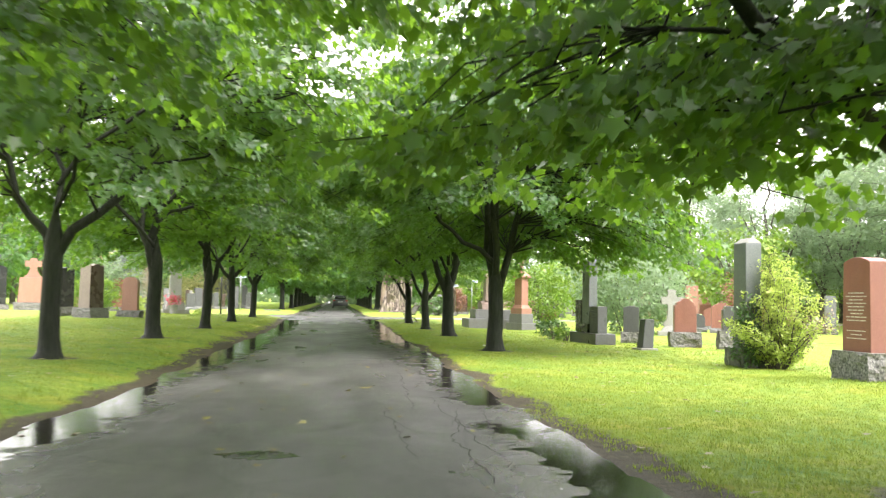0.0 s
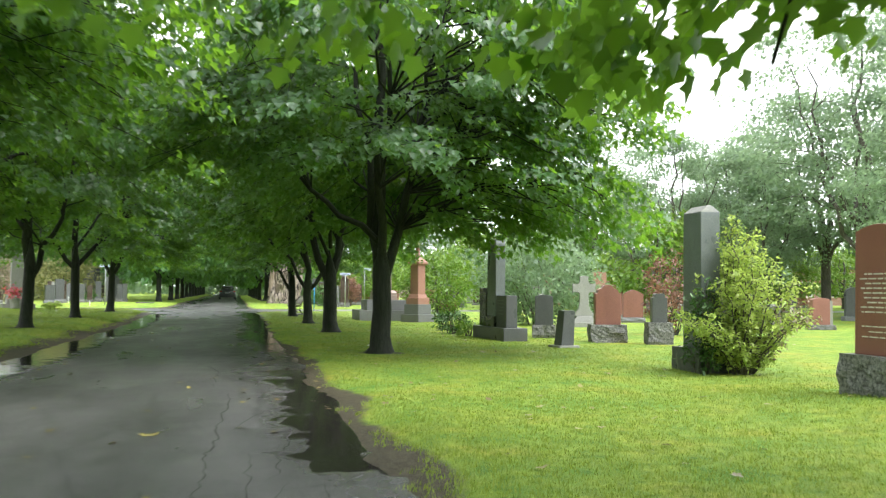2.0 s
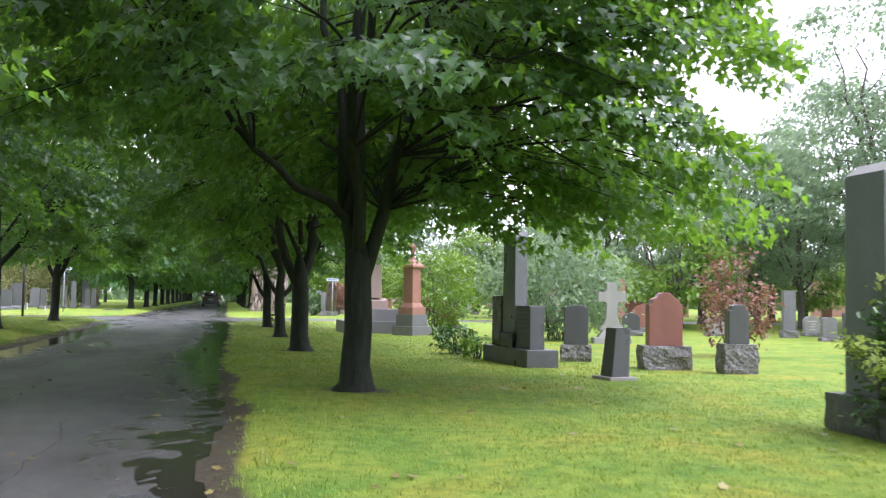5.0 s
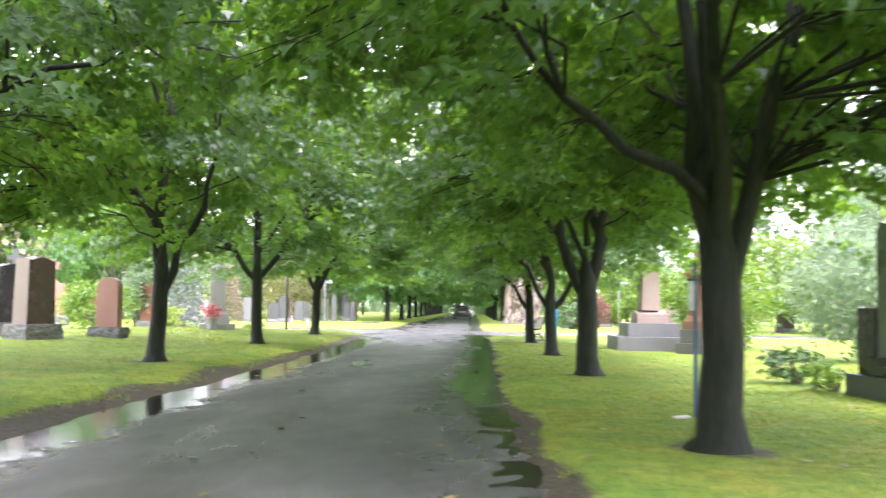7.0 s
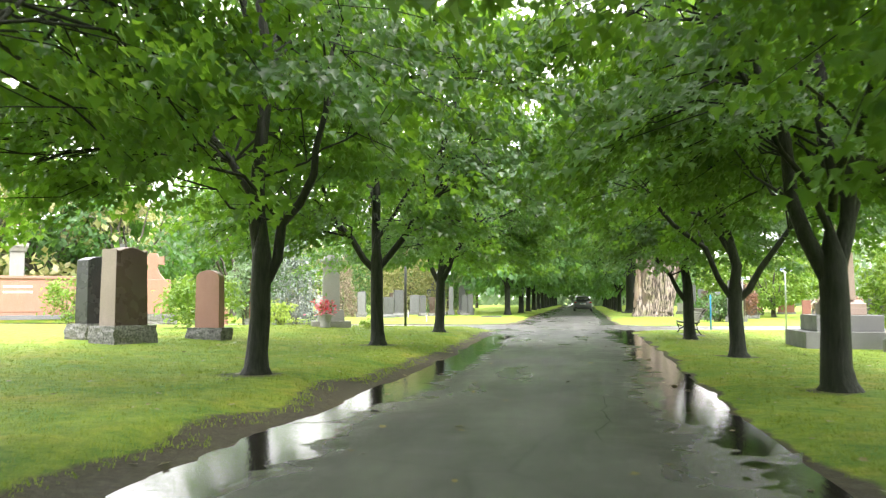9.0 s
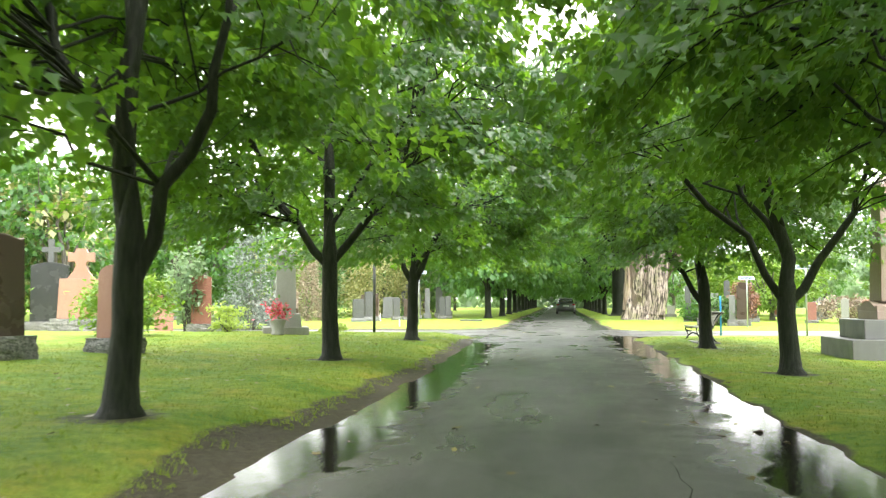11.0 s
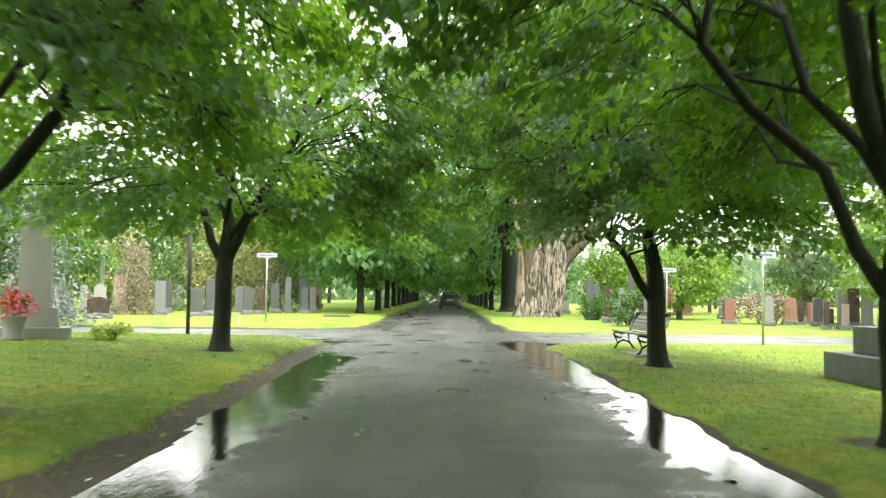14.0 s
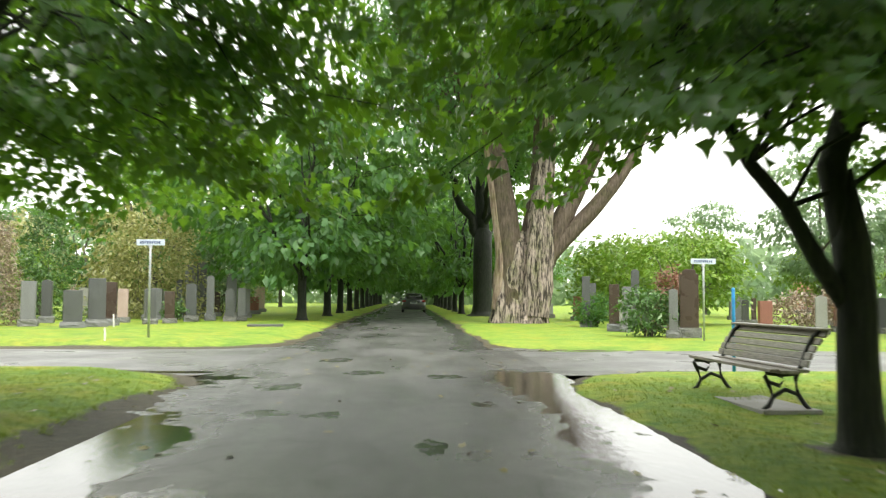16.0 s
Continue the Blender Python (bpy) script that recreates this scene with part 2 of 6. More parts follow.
nt.links.new(warp, crack.inputs["Vector"])
line = ramp(nt, crack.outputs["Distance"], [(0.0, (0.45, 0.45, 0.45)), (0.012, (1, 1, 1))])
col = mixed(nt, 0.85, col, line, "MULTIPLY")
nt.links.new(col, b.inputs["Base Color"])
part_z = nt.nodes.new("ShaderNodeSeparateXYZ")
nt.links.new(v, part_z.inputs[0])
level = node(nt, "ShaderNodeMapRange")
level.inputs["From Min"].default_value, level.inputs["From Max"].default_value = -0.042, -0.018
nt.links.new(part_z.outputs["Z"], level.inputs["Value"])
dry_rough = ramp(nt, damp, [(0.30, (0.22,) * 3), (0.50, (0.37,) * 3), (0.72, (0.52,) * 3)])
nt.links.new(mixed(nt, level.outputs[0], (0.13, 0.13, 0.13), dry_rough), b.inputs["Roughness"])
bumped(nt, b, mixed(nt, 0.3, grit, tone), 0.6, 0.01)
M["wet_asphalt"] = m

m, nt, b, _ = material("wet_path")
v = coords(nt, world_space=True)
tone = noise_tex(nt, v, 0.9, 6, 0.6)
col = ramp(nt, tone, [(0.3, (0.062, 0.062, 0.060)), (0.7, (0.12, 0.12, 0.117))])
nt.links.new(col, b.inputs["Base Color"])
nt.links.new(ramp(nt, noise_tex(nt, v, 0.6, 4), [(0.35, (0.26,) * 3), (0.65, (0.52,) * 3)]), b.inputs["Roughness"])
bumped(nt, b, noise_tex(nt, v, 110, 3, 0.8), 0.3, 0.01)
M["wet_path"] = m

# rain film lying in shallow hollows of the asphalt
m, nt, b, _ = material("wet_film")
v = coords(nt, world_space=True)
nt.links.new(ramp(nt, noise_tex(nt, v, 40, 4), [(0.3, (0.034, 0.034, 0.032)), (0.7, (0.070, 0.069, 0.066))]), b.inputs["Base Color"])
nt.links.new(ramp(nt, noise_tex(nt, v, 5, 3), [(0.35, (0.10,) * 3), (0.65, (0.34,) * 3)]), b.inputs["Roughness"])
bumped(nt, b, noise_tex(nt, v, 60, 3), 0.3, 0.01)
M["wet_film"] = m
M["crack_dirt"] = plain("crack_dirt", (0.036, 0.035, 0.032), 0.8)
M["post_blue"] = plain("post_blue", (0.045, 0.085, 0.16), 0.45, 0.2)

# standing rain water, slightly rippled
m, nt, b, _ = material("rain_water")
b.inputs["Base Color"].default_value = (0.022, 0.020, 0.017, 1)
b.inputs["Roughness"].default_value = 0.02
b.inputs["IOR"].default_value = 1.34
b.inputs["Specular IOR Level"].default_value = 0.55
v = coords(nt, (1, 0.45, 1), True)
bumped(nt, b, mixed(nt, 0.45, noise_tex(nt, v, 8, 4, 0.65), noise_tex(nt, v, 30, 3, 0.65)), 0.13, 0.02)
M["rain_water"] = m

# ---------------------------------------------------------------- builders
def part(name, bm, mat, parent=None, label="", smooth=False):
    me = bpy.data.meshes.new(name)
    bm.to_mesh(me)
    bm.free()
    return part_mesh(name, me, mat, parent, label, smooth)


def part_mesh(name, me, mat, parent=None, label="", smooth=False):
    me.materials.append(M[mat])
    if smooth:
        me.polygons.foreach_set("use_smooth", [True] * len(me.polygons))
    ob = new(name, me)
    if parent:
        ob.parent = parent
    if label:
        ob["label"] = label
    return ob


def thing(name, label, category, x, y, z, turn=0.0, group="", kind=""):
    ob = new(name)
    ob.empty_display_size = 0.2
    ob.matrix_basis = pose(x, y, z, 0, 0, turn)
    return tagged(ob, label, category, group, kind)


def raw_mesh(name, verts, loops, totals):
    me = bpy.data.meshes.new(name)
    verts, loops, totals = np.asarray(verts, np.float32), np.asarray(loops, np.int32), np.asarray(totals, np.int32)
    me.vertices.add(len(verts))
    me.vertices.foreach_set("co", verts.ravel())
    me.loops.add(len(loops))
    me.loops.foreach_set("vertex_index", loops)
    me.polygons.add(len(totals))
    me.polygons.foreach_set("loop_start", np.r_[0, np.cumsum(totals)[:-1]].astype(np.int32))
    me.polygons.foreach_set("loop_total", totals)
    me.update(calc_edges=True)
    me.validate()
    return me


def box(bm, x0, x1, y0, y1, z0, z1, bevel=0.012, taper=1.0, taper_y=None):
    """A bevelled block, drawn in towards its top by taper."""
    ty = taper if taper_y is None else taper_y
    cx, cy = (x0 + x1) / 2, (y0 + y1) / 2
    low = [bm.verts.new((x, y, z0)) for x, y in ((x0, y0), (x1, y0), (x1, y1), (x0, y1))]
    top = [bm.verts.new((cx + (v.co.x - cx) * taper, cy + (v.co.y - cy) * ty, z1)) for v in low]
    faces = [bm.faces.new(low[::-1]), bm.faces.new(top)]
    faces += [bm.faces.new((low[i], low[(i + 1) % 4], top[(i + 1) % 4], top[i])) for i in range(4)]
    if bevel:
        edges = {e for f in faces for e in f.edges}
        bmesh.ops.bevel(bm, geom=list(edges), offset=bevel, segments=2, affect="EDGES", profile=0.6)


def rough_block(bm, x0, x1, y0, y1, z0, z1, amount=0.025, seed=0, taper=1.0, cuts=7):
    """A rock-pitched block: split faces and a sawn top."""
    tmp = bmesh.new()
    bmesh.ops.create_cube(tmp, size=1.0)
    bmesh.ops.subdivide_edges(tmp, edges=tmp.edges[:], cuts=cuts, use_grid_fill=True)
    off = Vector((seed * 3.1, seed * 1.7, 0))
    idx = {}
    for v in tmp.verts:
        s = 1 - (1 - taper) * (v.co.z + 0.5)
        p = Vector(((x0 + x1) / 2 + v.co.x * s * (x1 - x0), (y0 + y1) / 2 + v.co.y * s * (y1 - y0), z0 + (v.co.z + 0.5) * (z1 - z0)))
        side = max(abs(v.co.x), abs(v.co.y)) > 0.49 and v.co.z < 0.49
        if side:
            n = noise.noise_vector((p + off) * 6.5) * amount + noise.noise_vector((p + off) * 17) * amount * 0.5
            bulge = amount * 0.3 * (1 - (2 * v.co.z) ** 2)
            p += Vector((n.x + bulge * v.co.x * 2, n.y + bulge * v.co.y * 2, n.z * 0.3))
        idx[v] = bm.verts.new(p)
    for f in tmp.faces:
        bm.faces.new([idx[v] for v in f.verts])
    tmp.free()


def slab(bm, outline, x0, x1, bevel=0.01):
    """An upright slab: an outline of (y, z) between x0 and x1."""
    a = [bm.verts.new((x0, y, z)) for y, z in outline]
    c = [bm.verts.new((x1, y, z)) for y, z in outline]
    n = len(outline)
    faces = [bm.faces.new(a), bm.faces.new(c[::-1])]
    faces += [bm.faces.new((a[(i + 1) % n], a[i], c[i], c[(i + 1) % n])) for i in range(n)]
    bmesh.ops.recalc_face_normals(bm, faces=faces)
    if bevel:
        edges = {e for f in faces[:2] for e in f.edges}
        bmesh.ops.bevel(bm, geom=list(edges), offset=bevel, segments=2, affect="EDGES", profile=0.6)


def lathe(bm, profile, sides=16, cx=0.0, cy=0.0):
    rings = [[bm.verts.new((cx + r * math.cos(2 * math.pi * i / sides), cy + r * math.sin(2 * math.pi * i / sides), z)) for i in range(sides)] for r, z in profile]
    for a, c in zip(rings, rings[1:]):
        for i in range(sides):
            bm.faces.new((a[i], a[(i + 1) % sides], c[(i + 1) % sides], c[i]))
    bm.faces.new(rings[0][::-1])
    bm.faces.new(rings[-1])


def tube_arrays(lines, sides):
    """Vertices and quads of tapered tubes along lines of (points, radii)."""
    V, F, base = [], [], 0
    ang = np.linspace(0, 2 * math.pi, sides, endpoint=False)
    for pts, rad in lines:
        pts = np.asarray(pts, float)
        tan = np.gradient(pts, axis=0)
        tan /= np.linalg.norm(tan, axis=1, keepdims=True) + 1e-9
        side = np.cross(tan, (0.31, 0.17, 0.05) if abs(tan[0][2]) > 0.8 else (0, 0, 1.0))
        side /= np.linalg.norm(side, axis=1, keepdims=True) + 1e-9
        up = np.cross(side, tan)
        ring = pts[:, None] + np.asarray(rad)[:, None, None] * (np.cos(ang)[None, :, None] * side[:, None] + np.sin(ang)[None, :, None] * up[:, None])
        V.append(ring.reshape(-1, 3))
        n = len(pts)
        i, j = np.meshgrid(np.arange(n - 1), np.arange(sides), indexing="ij")
        k = (j + 1) % sides
        F.append(np.stack([i * sides + j, i * sides + k, (i + 1) * sides + k, (i + 1) * sides + j], -1).reshape(-1, 4) + base)
        base += n * sides
    return np.concatenate(V), np.concatenate(F)


def tubes(name, lines, sides, mat, parent, label=""):
    V, F = tube_arrays(lines, sides)
    return part_mesh(name, raw_mesh(name, V, F.ravel(), np.full(len(F), 4)), mat, parent, label, True)


MAPLE_HALF = [(0.0, 0.0), (0.42, -0.02), (0.35, 0.23), (0.63, 0.52), (0.26, 0.60), (0.0, 1.0)]
STAR_HALF = [(0.0, 0.0), (0.58, 0.22), (0.24, 0.50), (0.0, 1.0)]
OVAL_HALF = [(0.0, 0.0), (0.22, 0.30), (0.20, 0.65), (0.0, 1.0)]
DIAMOND_HALF = [(0.0, 0.0), (0.30, 0.5), (0.0, 1.0)]
NARROW_HALF = [(0.0, 0.0), (0.13, 0.40), (0.0, 1.0)]


def leaves(name, places, outward, size, half, mat, parent, rng, droop=0.5, spread=0.55, fold=0.25, label="", turn=0.9):
    """Leaf blades folded along the midrib, lying mostly flat, tips outward and down."""
    n = len(places)
    yaw = np.arctan2(outward[:, 1], outward[:, 0]) + rng.normal(0, turn, n)
    pitch = -droop + rng.normal(0, spread, n)
    roll = rng.normal(0, spread, n)
    ahead = np.stack([np.cos(yaw) * np.cos(pitch), np.sin(yaw) * np.cos(pitch), np.sin(pitch)], 1)
    side = np.stack([-np.sin(yaw), np.cos(yaw), np.zeros(n)], 1)
    up = np.cross(ahead, side)
    side, up = side * np.cos(roll)[:, None] + up * np.sin(roll)[:, None], up * np.cos(roll)[:, None] - side * np.sin(roll)[:, None]
    s = size * rng.uniform(0.65, 1.25, n)
    k = len(half)
    pts = [(x, y, x * fold) for x, y in half] + [(-x, y, x * fold) for x, y in half[1:-1]]
    pts = np.array(pts)
    V = places[:, None] + s[:, None, None] * (pts[None, :, 0:1] * side[:, None] + pts[None, :, 1:2] * ahead[:, None] + pts[None, :, 2:3] * up[:, None])
    one = list(range(k))
    two = [0] + list(range(2 * k - 3, k - 1, -1))
    two = [0, k - 1] + list(range(2 * k - 3, k - 1, -1))
    loops = (np.array(one + two)[None] + (np.arange(n) * len(pts))[:, None]).ravel()
    totals = np.tile([k, len(two)], n)
    return part_mesh(name, raw_mesh(name, V.reshape(-1, 3), loops, totals), mat, parent, label)


def bent(a, c, sag, rng, n=6, wob=0.08):
    """A bent line from a to c that rises first and then levels out."""
    a, c = np.array(a, float), np.array(c, float)
    t = np.linspace(0, 1, n)[:, None]
    p = a + (c - a) * t
    p[:, 2] += sag * np.sin(np.pi * t[:, 0])
    length = np.linalg.norm(c - a)
    p[1:-1] += rng.normal(0, wob * length / n, (n - 2, 3))
    return p


def broadleaf(label, seed, x, y, z, trunk_r=0.16, fork=1.6, zc=5.3, radius=4.7, low=2.8, high=4.3, bottom=2.5, limbs=6, boughs=86, clumps=7, per=26,
              size=0.165, half=None, mat="leaf_maple", bark_mat="bark_maple", clump_r=0.40, name="maple_tree", group="", lean=(0, 0), sides=10, inner=1.7, arms=(), droop=0.6, fill=0, spread=0.55, sprays=(), clear=(), tier=False):
    """A tree: flared trunk, rising limbs, boughs, twigs and a crown of single leaves.
    tier: boughs carry flat, drooping sprays of leaves and keep clear of the road below 3 m.
    clear: (y beyond which, height below which) no bough grows.
    arms: limbs of known course as (azimuth in degrees, reach, height of the end, height of the start, share of the trunk's radius)."""
    rng = np.random.default_rng(seed)
    tree = thing(name, label, "tree", x, y, z, 0, group)
    top = np.array([lean[0], lean[1], fork])
    h = np.array([-0.25, 0.0, 0.10, 0.32, 0.8, fork * 0.75, fork + 0.12, fork + 0.75])
    flare = np.array([2.1, 1.62, 1.22, 1.05, 0.98, 0.97, 0.93, 0.08])
    pts = np.stack([h / fork * lean[0] + rng.normal(0, 0.01, 8), h / fork * lean[1] + rng.normal(0, 0.01, 8), h], 1)
    tubes("trunk", [(pts, trunk_r * flare)], 14, bark_mat, tree)
    lines, nodes, spec = [], [], list(arms)
    base_az = rng.uniform(0, 360)
    for i in range(max(0, limbs - len(spec))):
        if i or arms:
            low_start, thick = ((0.3, 1.3), (0.24, 0.38)) if arms else ((-0.1, 0.5), (0.4, 0.55))
            spec.append((base_az + 360 * i / limbs + rng.normal(0, 14), radius * rng.uniform(0.42, 0.72), zc + high * rng.uniform(0.25, 0.6), fork + rng.uniform(*low_start), rng.uniform(*thick)))
        else:
            spec.append((base_az, radius * 0.08, zc + high * 0.62, fork, 0.72))
    for az, out, rise, start_z, share in spec:
        az = math.radians(az)
        way = np.array([math.cos(az), math.sin(az), 0])
        start = np.array([lean[0], lean[1], start_z - 0.1]) + way * trunk_r * 0.25
        end = np.array([lean[0], lean[1], rise]) + way * out
        p = bent(start, end, 0.0, rng, 10, 0.16)
        t = np.linspace(0, 1, 10)
        p += (np.sin(np.pi * np.minimum(1, t * 1.1)) * 0.5 * t ** 0.1)[:, None] * (way - (0, 0, 0.25)) * min(0.9, out * 0.3)
        r0 = trunk_r * share
        tubes("limb", [(p, r0 * (1 - 0.8 * t))], sides, bark_mat, tree)
        nodes += [(q, r0 * (1 - 0.8 * s)) for q, s in zip(p, t)][2:]
    nq = np.array([q for q, _ in nodes])
    nr = np.array([r for _, r in nodes])
    twigs, places, outward = [], [], []
    made = 0
    while made < boughs + len(sprays):
        d = rng.normal(0, 1, 3)
        d /= np.linalg.norm(d)
        r = (0.58 + 0.42 * rng.uniform() ** 0.6) if tier else 0.5 + 0.5 * rng.uniform() ** 0.6
        if tier and rng.uniform() < 0.42:      # hanging outer wall of the crown
            az, z_ = rng.uniform(0, 6.283), rng.uniform(bottom + 0.4, zc + 0.6)
            k_ = rng.uniform(0.66, 1.0) * (0.8 + 0.2 * (z_ - bottom) / (zc - bottom))
            d, r = np.array([math.cos(az) * k_, math.sin(az) * k_, (z_ - zc) / (high if z_ > zc else low)]), 1.0
        c = d * r * np.array([radius, radius * (0.94 if tier else 1), high if d[2] > 0 else low]) + (lean[0], lean[1], zc)
        flat = math.hypot(c[0] - lean[0], c[1] - lean[1])
        if made < len(sprays):
            c = np.array(sprays[made], float)
        elif c[2] < bottom + rng.uniform(0, 0.5) or (flat < inner and c[2] < bottom + 1.1) or (clear and c[1] > clear[0] and c[2] < clear[1]) or (tier and abs(c[0] + x) < 1.9 and c[2] < 3.35) or (tier and abs(c[0] + x) < 1.1 and c[2] > 5.2) or (tier and 8 < y < 40 and abs(c[0]) < 1.7 and c[1] < 0.6 and c[2] < 4.9 and rng.uniform() < 0.8):
            continue
        made += 1
        gap = np.linalg.norm(nq - c, axis=1) + 1.2 * np.maximum(0, nq[:, 2] - c[2] + 0.2)
        k = int(np.argmin(gap))
        p = bent(nq[k], c, 0.16 * np.linalg.norm(c - nq[k]), rng, 6, 0.3)
        r1 = min(nr[k] * 0.6, 0.008 + 0.0055 * np.linalg.norm(c - nq[k]))
        lines.append((p, r1 * np.linspace(1, 0.35, 6)))
        way = np.array([c[0] - lean[0], c[1] - lean[1], 0.0])
        way /= np.linalg.norm(way) + 1e-6
        for _ in range(clumps):
            tip = c + rng.normal(0, spread, 3) * (1, 1, 0.5) * radius / 4.5
            if tier:
                u, w_ = rng.normal(0, 0.52), rng.normal(0, 0.46)
                hub = c if rng.uniform() < 0.68 or made <= 0 else p[int(rng.integers(3, 5))]
                if hub[2] < bottom + 0.2:
                    hub = c
                tip = hub + way * u + np.array([-way[1], way[0], 0]) * w_ + (0, 0, rng.normal(0, 0.20) - 0.5 * u - 0.12 * abs(w_))
            if tip[2] < bottom - 0.25:
                tip[2] = bottom - 0.25 + rng.uniform(0, 0.4)
            s = p[int(rng.integers(2, 6))]
            if sides > 7 and rng.uniform() < 0.6:
                twigs.append((bent(s, tip, 0.05, rng, 3, 0.2), np.linspace(0.010, 0.004, 3)))
            m_ = per + int(rng.integers(-per // 3, per // 3 + 1))
            q = rng.normal(0, 1, (m_, 3))
            q *= (rng.uniform(0, 1, (m_, 1)) ** 0.45) / np.linalg.norm(q, axis=1, keepdims=True)
            q = tip + q * (clump_r * 1.5, clump_r * 1.5, clump_r * (0.5 if tier else 0.55))
            if tier:
                q[:, 2] -= 0.4 * ((q[:, 0] - tip[0]) * way[0] + (q[:, 1] - tip[1]) * way[1])
            places.append(q)
            outward.append(q - (lean[0], lean[1], 0) + rng.normal(0, 0.8, (m_, 3)))
    V1, F1 = tube_arrays(lines, max(4, sides - 4))
    V2, F2 = tube_arrays(twigs or lines[:1], 3)
    V, F = np.concatenate([V1, V2]), np.concatenate([F1, F2 + len(V1)])
    tagged(part_mesh("branchwork", raw_mesh("branchwork", V, F.ravel(), np.full(len(F), 4)), bark_mat, tree, "", True), kind="stuff")
    places, outward = np.concatenate(places), np.concatenate(outward)
    if fill:
        upper = places[:, 2] > zc - 0.4
        leaves("crown", places[~upper], outward[~upper], size, half or MAPLE_HALF, mat, tree, rng, droop, 0.32, turn=0.6)
        q = rng.normal(0, 1, (fill, 3))
        q *= (rng.uniform(0.15, 1, (fill, 1)) ** 0.5) / np.linalg.norm(q, axis=1, keepdims=True)
        q = q * np.where(q[:, 2:] > 0, high, low * 0.8) * (radius / high, radius / high, 1) * 0.97 + (lean[0], lean[1], zc)
        q = q[(q[:, 2] > bottom + 0.9) & ((np.hypot(q[:, 0], q[:, 1]) > inner) | (q[:, 2] > bottom + 2.2))]
        if tier:
            q = q[(np.abs(q[:, 0] + x) > 1.9) | (q[:, 2] > 3.8)]
            q = q[(np.abs(q[:, 0] + x) > 1.2) | (q[:, 2] < 5.4)]
            if 8 < y < 40:
                q = q[(np.abs(q[:, 0]) > 1.7) | (q[:, 1] > 0.6) | (q[:, 2] > 5.2)]
        if clear:
            q = q[(q[:, 1] < clear[0]) | (q[:, 2] > clear[1])]
        q = np.concatenate([q, places[upper]])
        leaves("crown_top", q, q + rng.normal(0, 1.0, q.shape), size * 1.65, DIAMOND_HALF, mat, tree, rng, droop, 0.6)
    else:
        leaves("crown", places, outward, size, half or MAPLE_HALF, mat, tree, rng, droop, 0.5)
    return tree


def shrub(name, label, seed, x, y, z, rx, ry, height, n, size, mat, half=None, bottom=0.05, stems=9, group="", cone=0.0, bark_mat="bark_grey", droop=0.2):
    """A bush from many stems; cone draws it in towards its top."""
    rng = np.random.default_rng(seed)
    bush = thing(name, label, "bush" if not cone else "tree", x, y, z, 0, group)
    lines, tips = [], []
    for i in range(stems):
        az, r = rng.uniform(0, 6.28), math.sqrt(rng.uniform(0.02, 1))
        hh = height * (rng.uniform(0.55, 0.97) if not cone else rng.uniform(0.2, 0.95))
        k = 1 - cone * hh / height
        end = np.array([rx * 0.7 * k * r * math.cos(az), ry * 0.7 * k * r * math.sin(az), hh])
        p = bent((end[0] * 0.2, end[1] * 0.2, -0.05), end, 0.0, rng, 6, 0.3)
        lines.append((p, np.linspace(0.022, 0.006, 6)))
        tips.append(p)
    tagged(tubes("branchwork", lines, 5, bark_mat, bush), kind="stuff")
    groups = max(10, n // 22)
    d = rng.normal(0, 1, (groups, 3))
    d /= np.linalg.norm(d, axis=1, keepdims=True)
    r = (0.35 + 0.65 * rng.uniform(0, 1, (groups, 1)) ** 0.5)
    c = d * r
    zz = bottom + (height - bottom) * (c[:, 2] * 0.5 + 0.5)
    if cone:
        zz = bottom + (height - bottom) * rng.uniform(0, 1, groups) ** 1.25
        k = (1 - cone * zz / height)
        rr = np.sqrt(rng.uniform(0.35, 1, groups)) * k
        az = rng.uniform(0, 6.283, groups)
        c = np.stack([rr * np.cos(az), rr * np.sin(az), zz], 1)
    centre = np.stack([c[:, 0] * rx, c[:, 1] * ry, zz], 1)
    q = np.repeat(centre, 22, 0)[:n]
    q = q + rng.normal(0, 1, q.shape) * (rx * 0.16, ry * 0.16, height * 0.055)
    q[:, 2] = np.maximum(q[:, 2], 0.03)
    leaves("foliage", q, q * (1, 1, 0) + rng.normal(0, 0.3, q.shape), size, half or OVAL_HALF, mat, bush, rng, droop, 0.7)
    return bush

# ---------------------------------------------------------------- ground, road, water
HALF = 2.4          # half the road's width
CROSS_Y, CROSS_HALF = 54.4, 2.7


def wob(x, y, s, seed=0.0):
    return noise.noise(Vector((x * s + seed, y * s - seed, seed * 0.37)))


def smooth01(t):
    t = max(0.0, min(1.0, t))
    return t * t * (3 - 2 * t)


def outside(x, y):
    """Metres outside the paved edge (minus: on the paving)."""
    edge = (HALF + 0.14 * smooth01((y - 30) / 10) * smooth01((58 - y) / 5) if x > 0 else 2.16 + 0.14 * smooth01((12 - y) / 4) - 0.15 * smooth01((y - 22) / 4) * smooth01((40 - y) / 4) + 0.2 * smooth01((y - 40) / 4)) + 0.16 * wob(0.3 * (1 if x > 0 else -1), y, 0.55, 3.0) + 0.07 * wob(x * 0.2, y, 2.1, 9.0)
    a = abs(x) - edge
    c = abs(y - CROSS_Y) - CROSS_HALF - 0.15 * wob(x, 0.0, 0.4, 5.0)
    k = 2.6      # rounded corners
    if a < k and c < k and a > 0 and c > 0:
        return k - math.hypot(k - a, k - c) if math.hypot(k - a, k - c) < k else -(math.hypot(k - a, k - c) - k)
    return min(a, c)


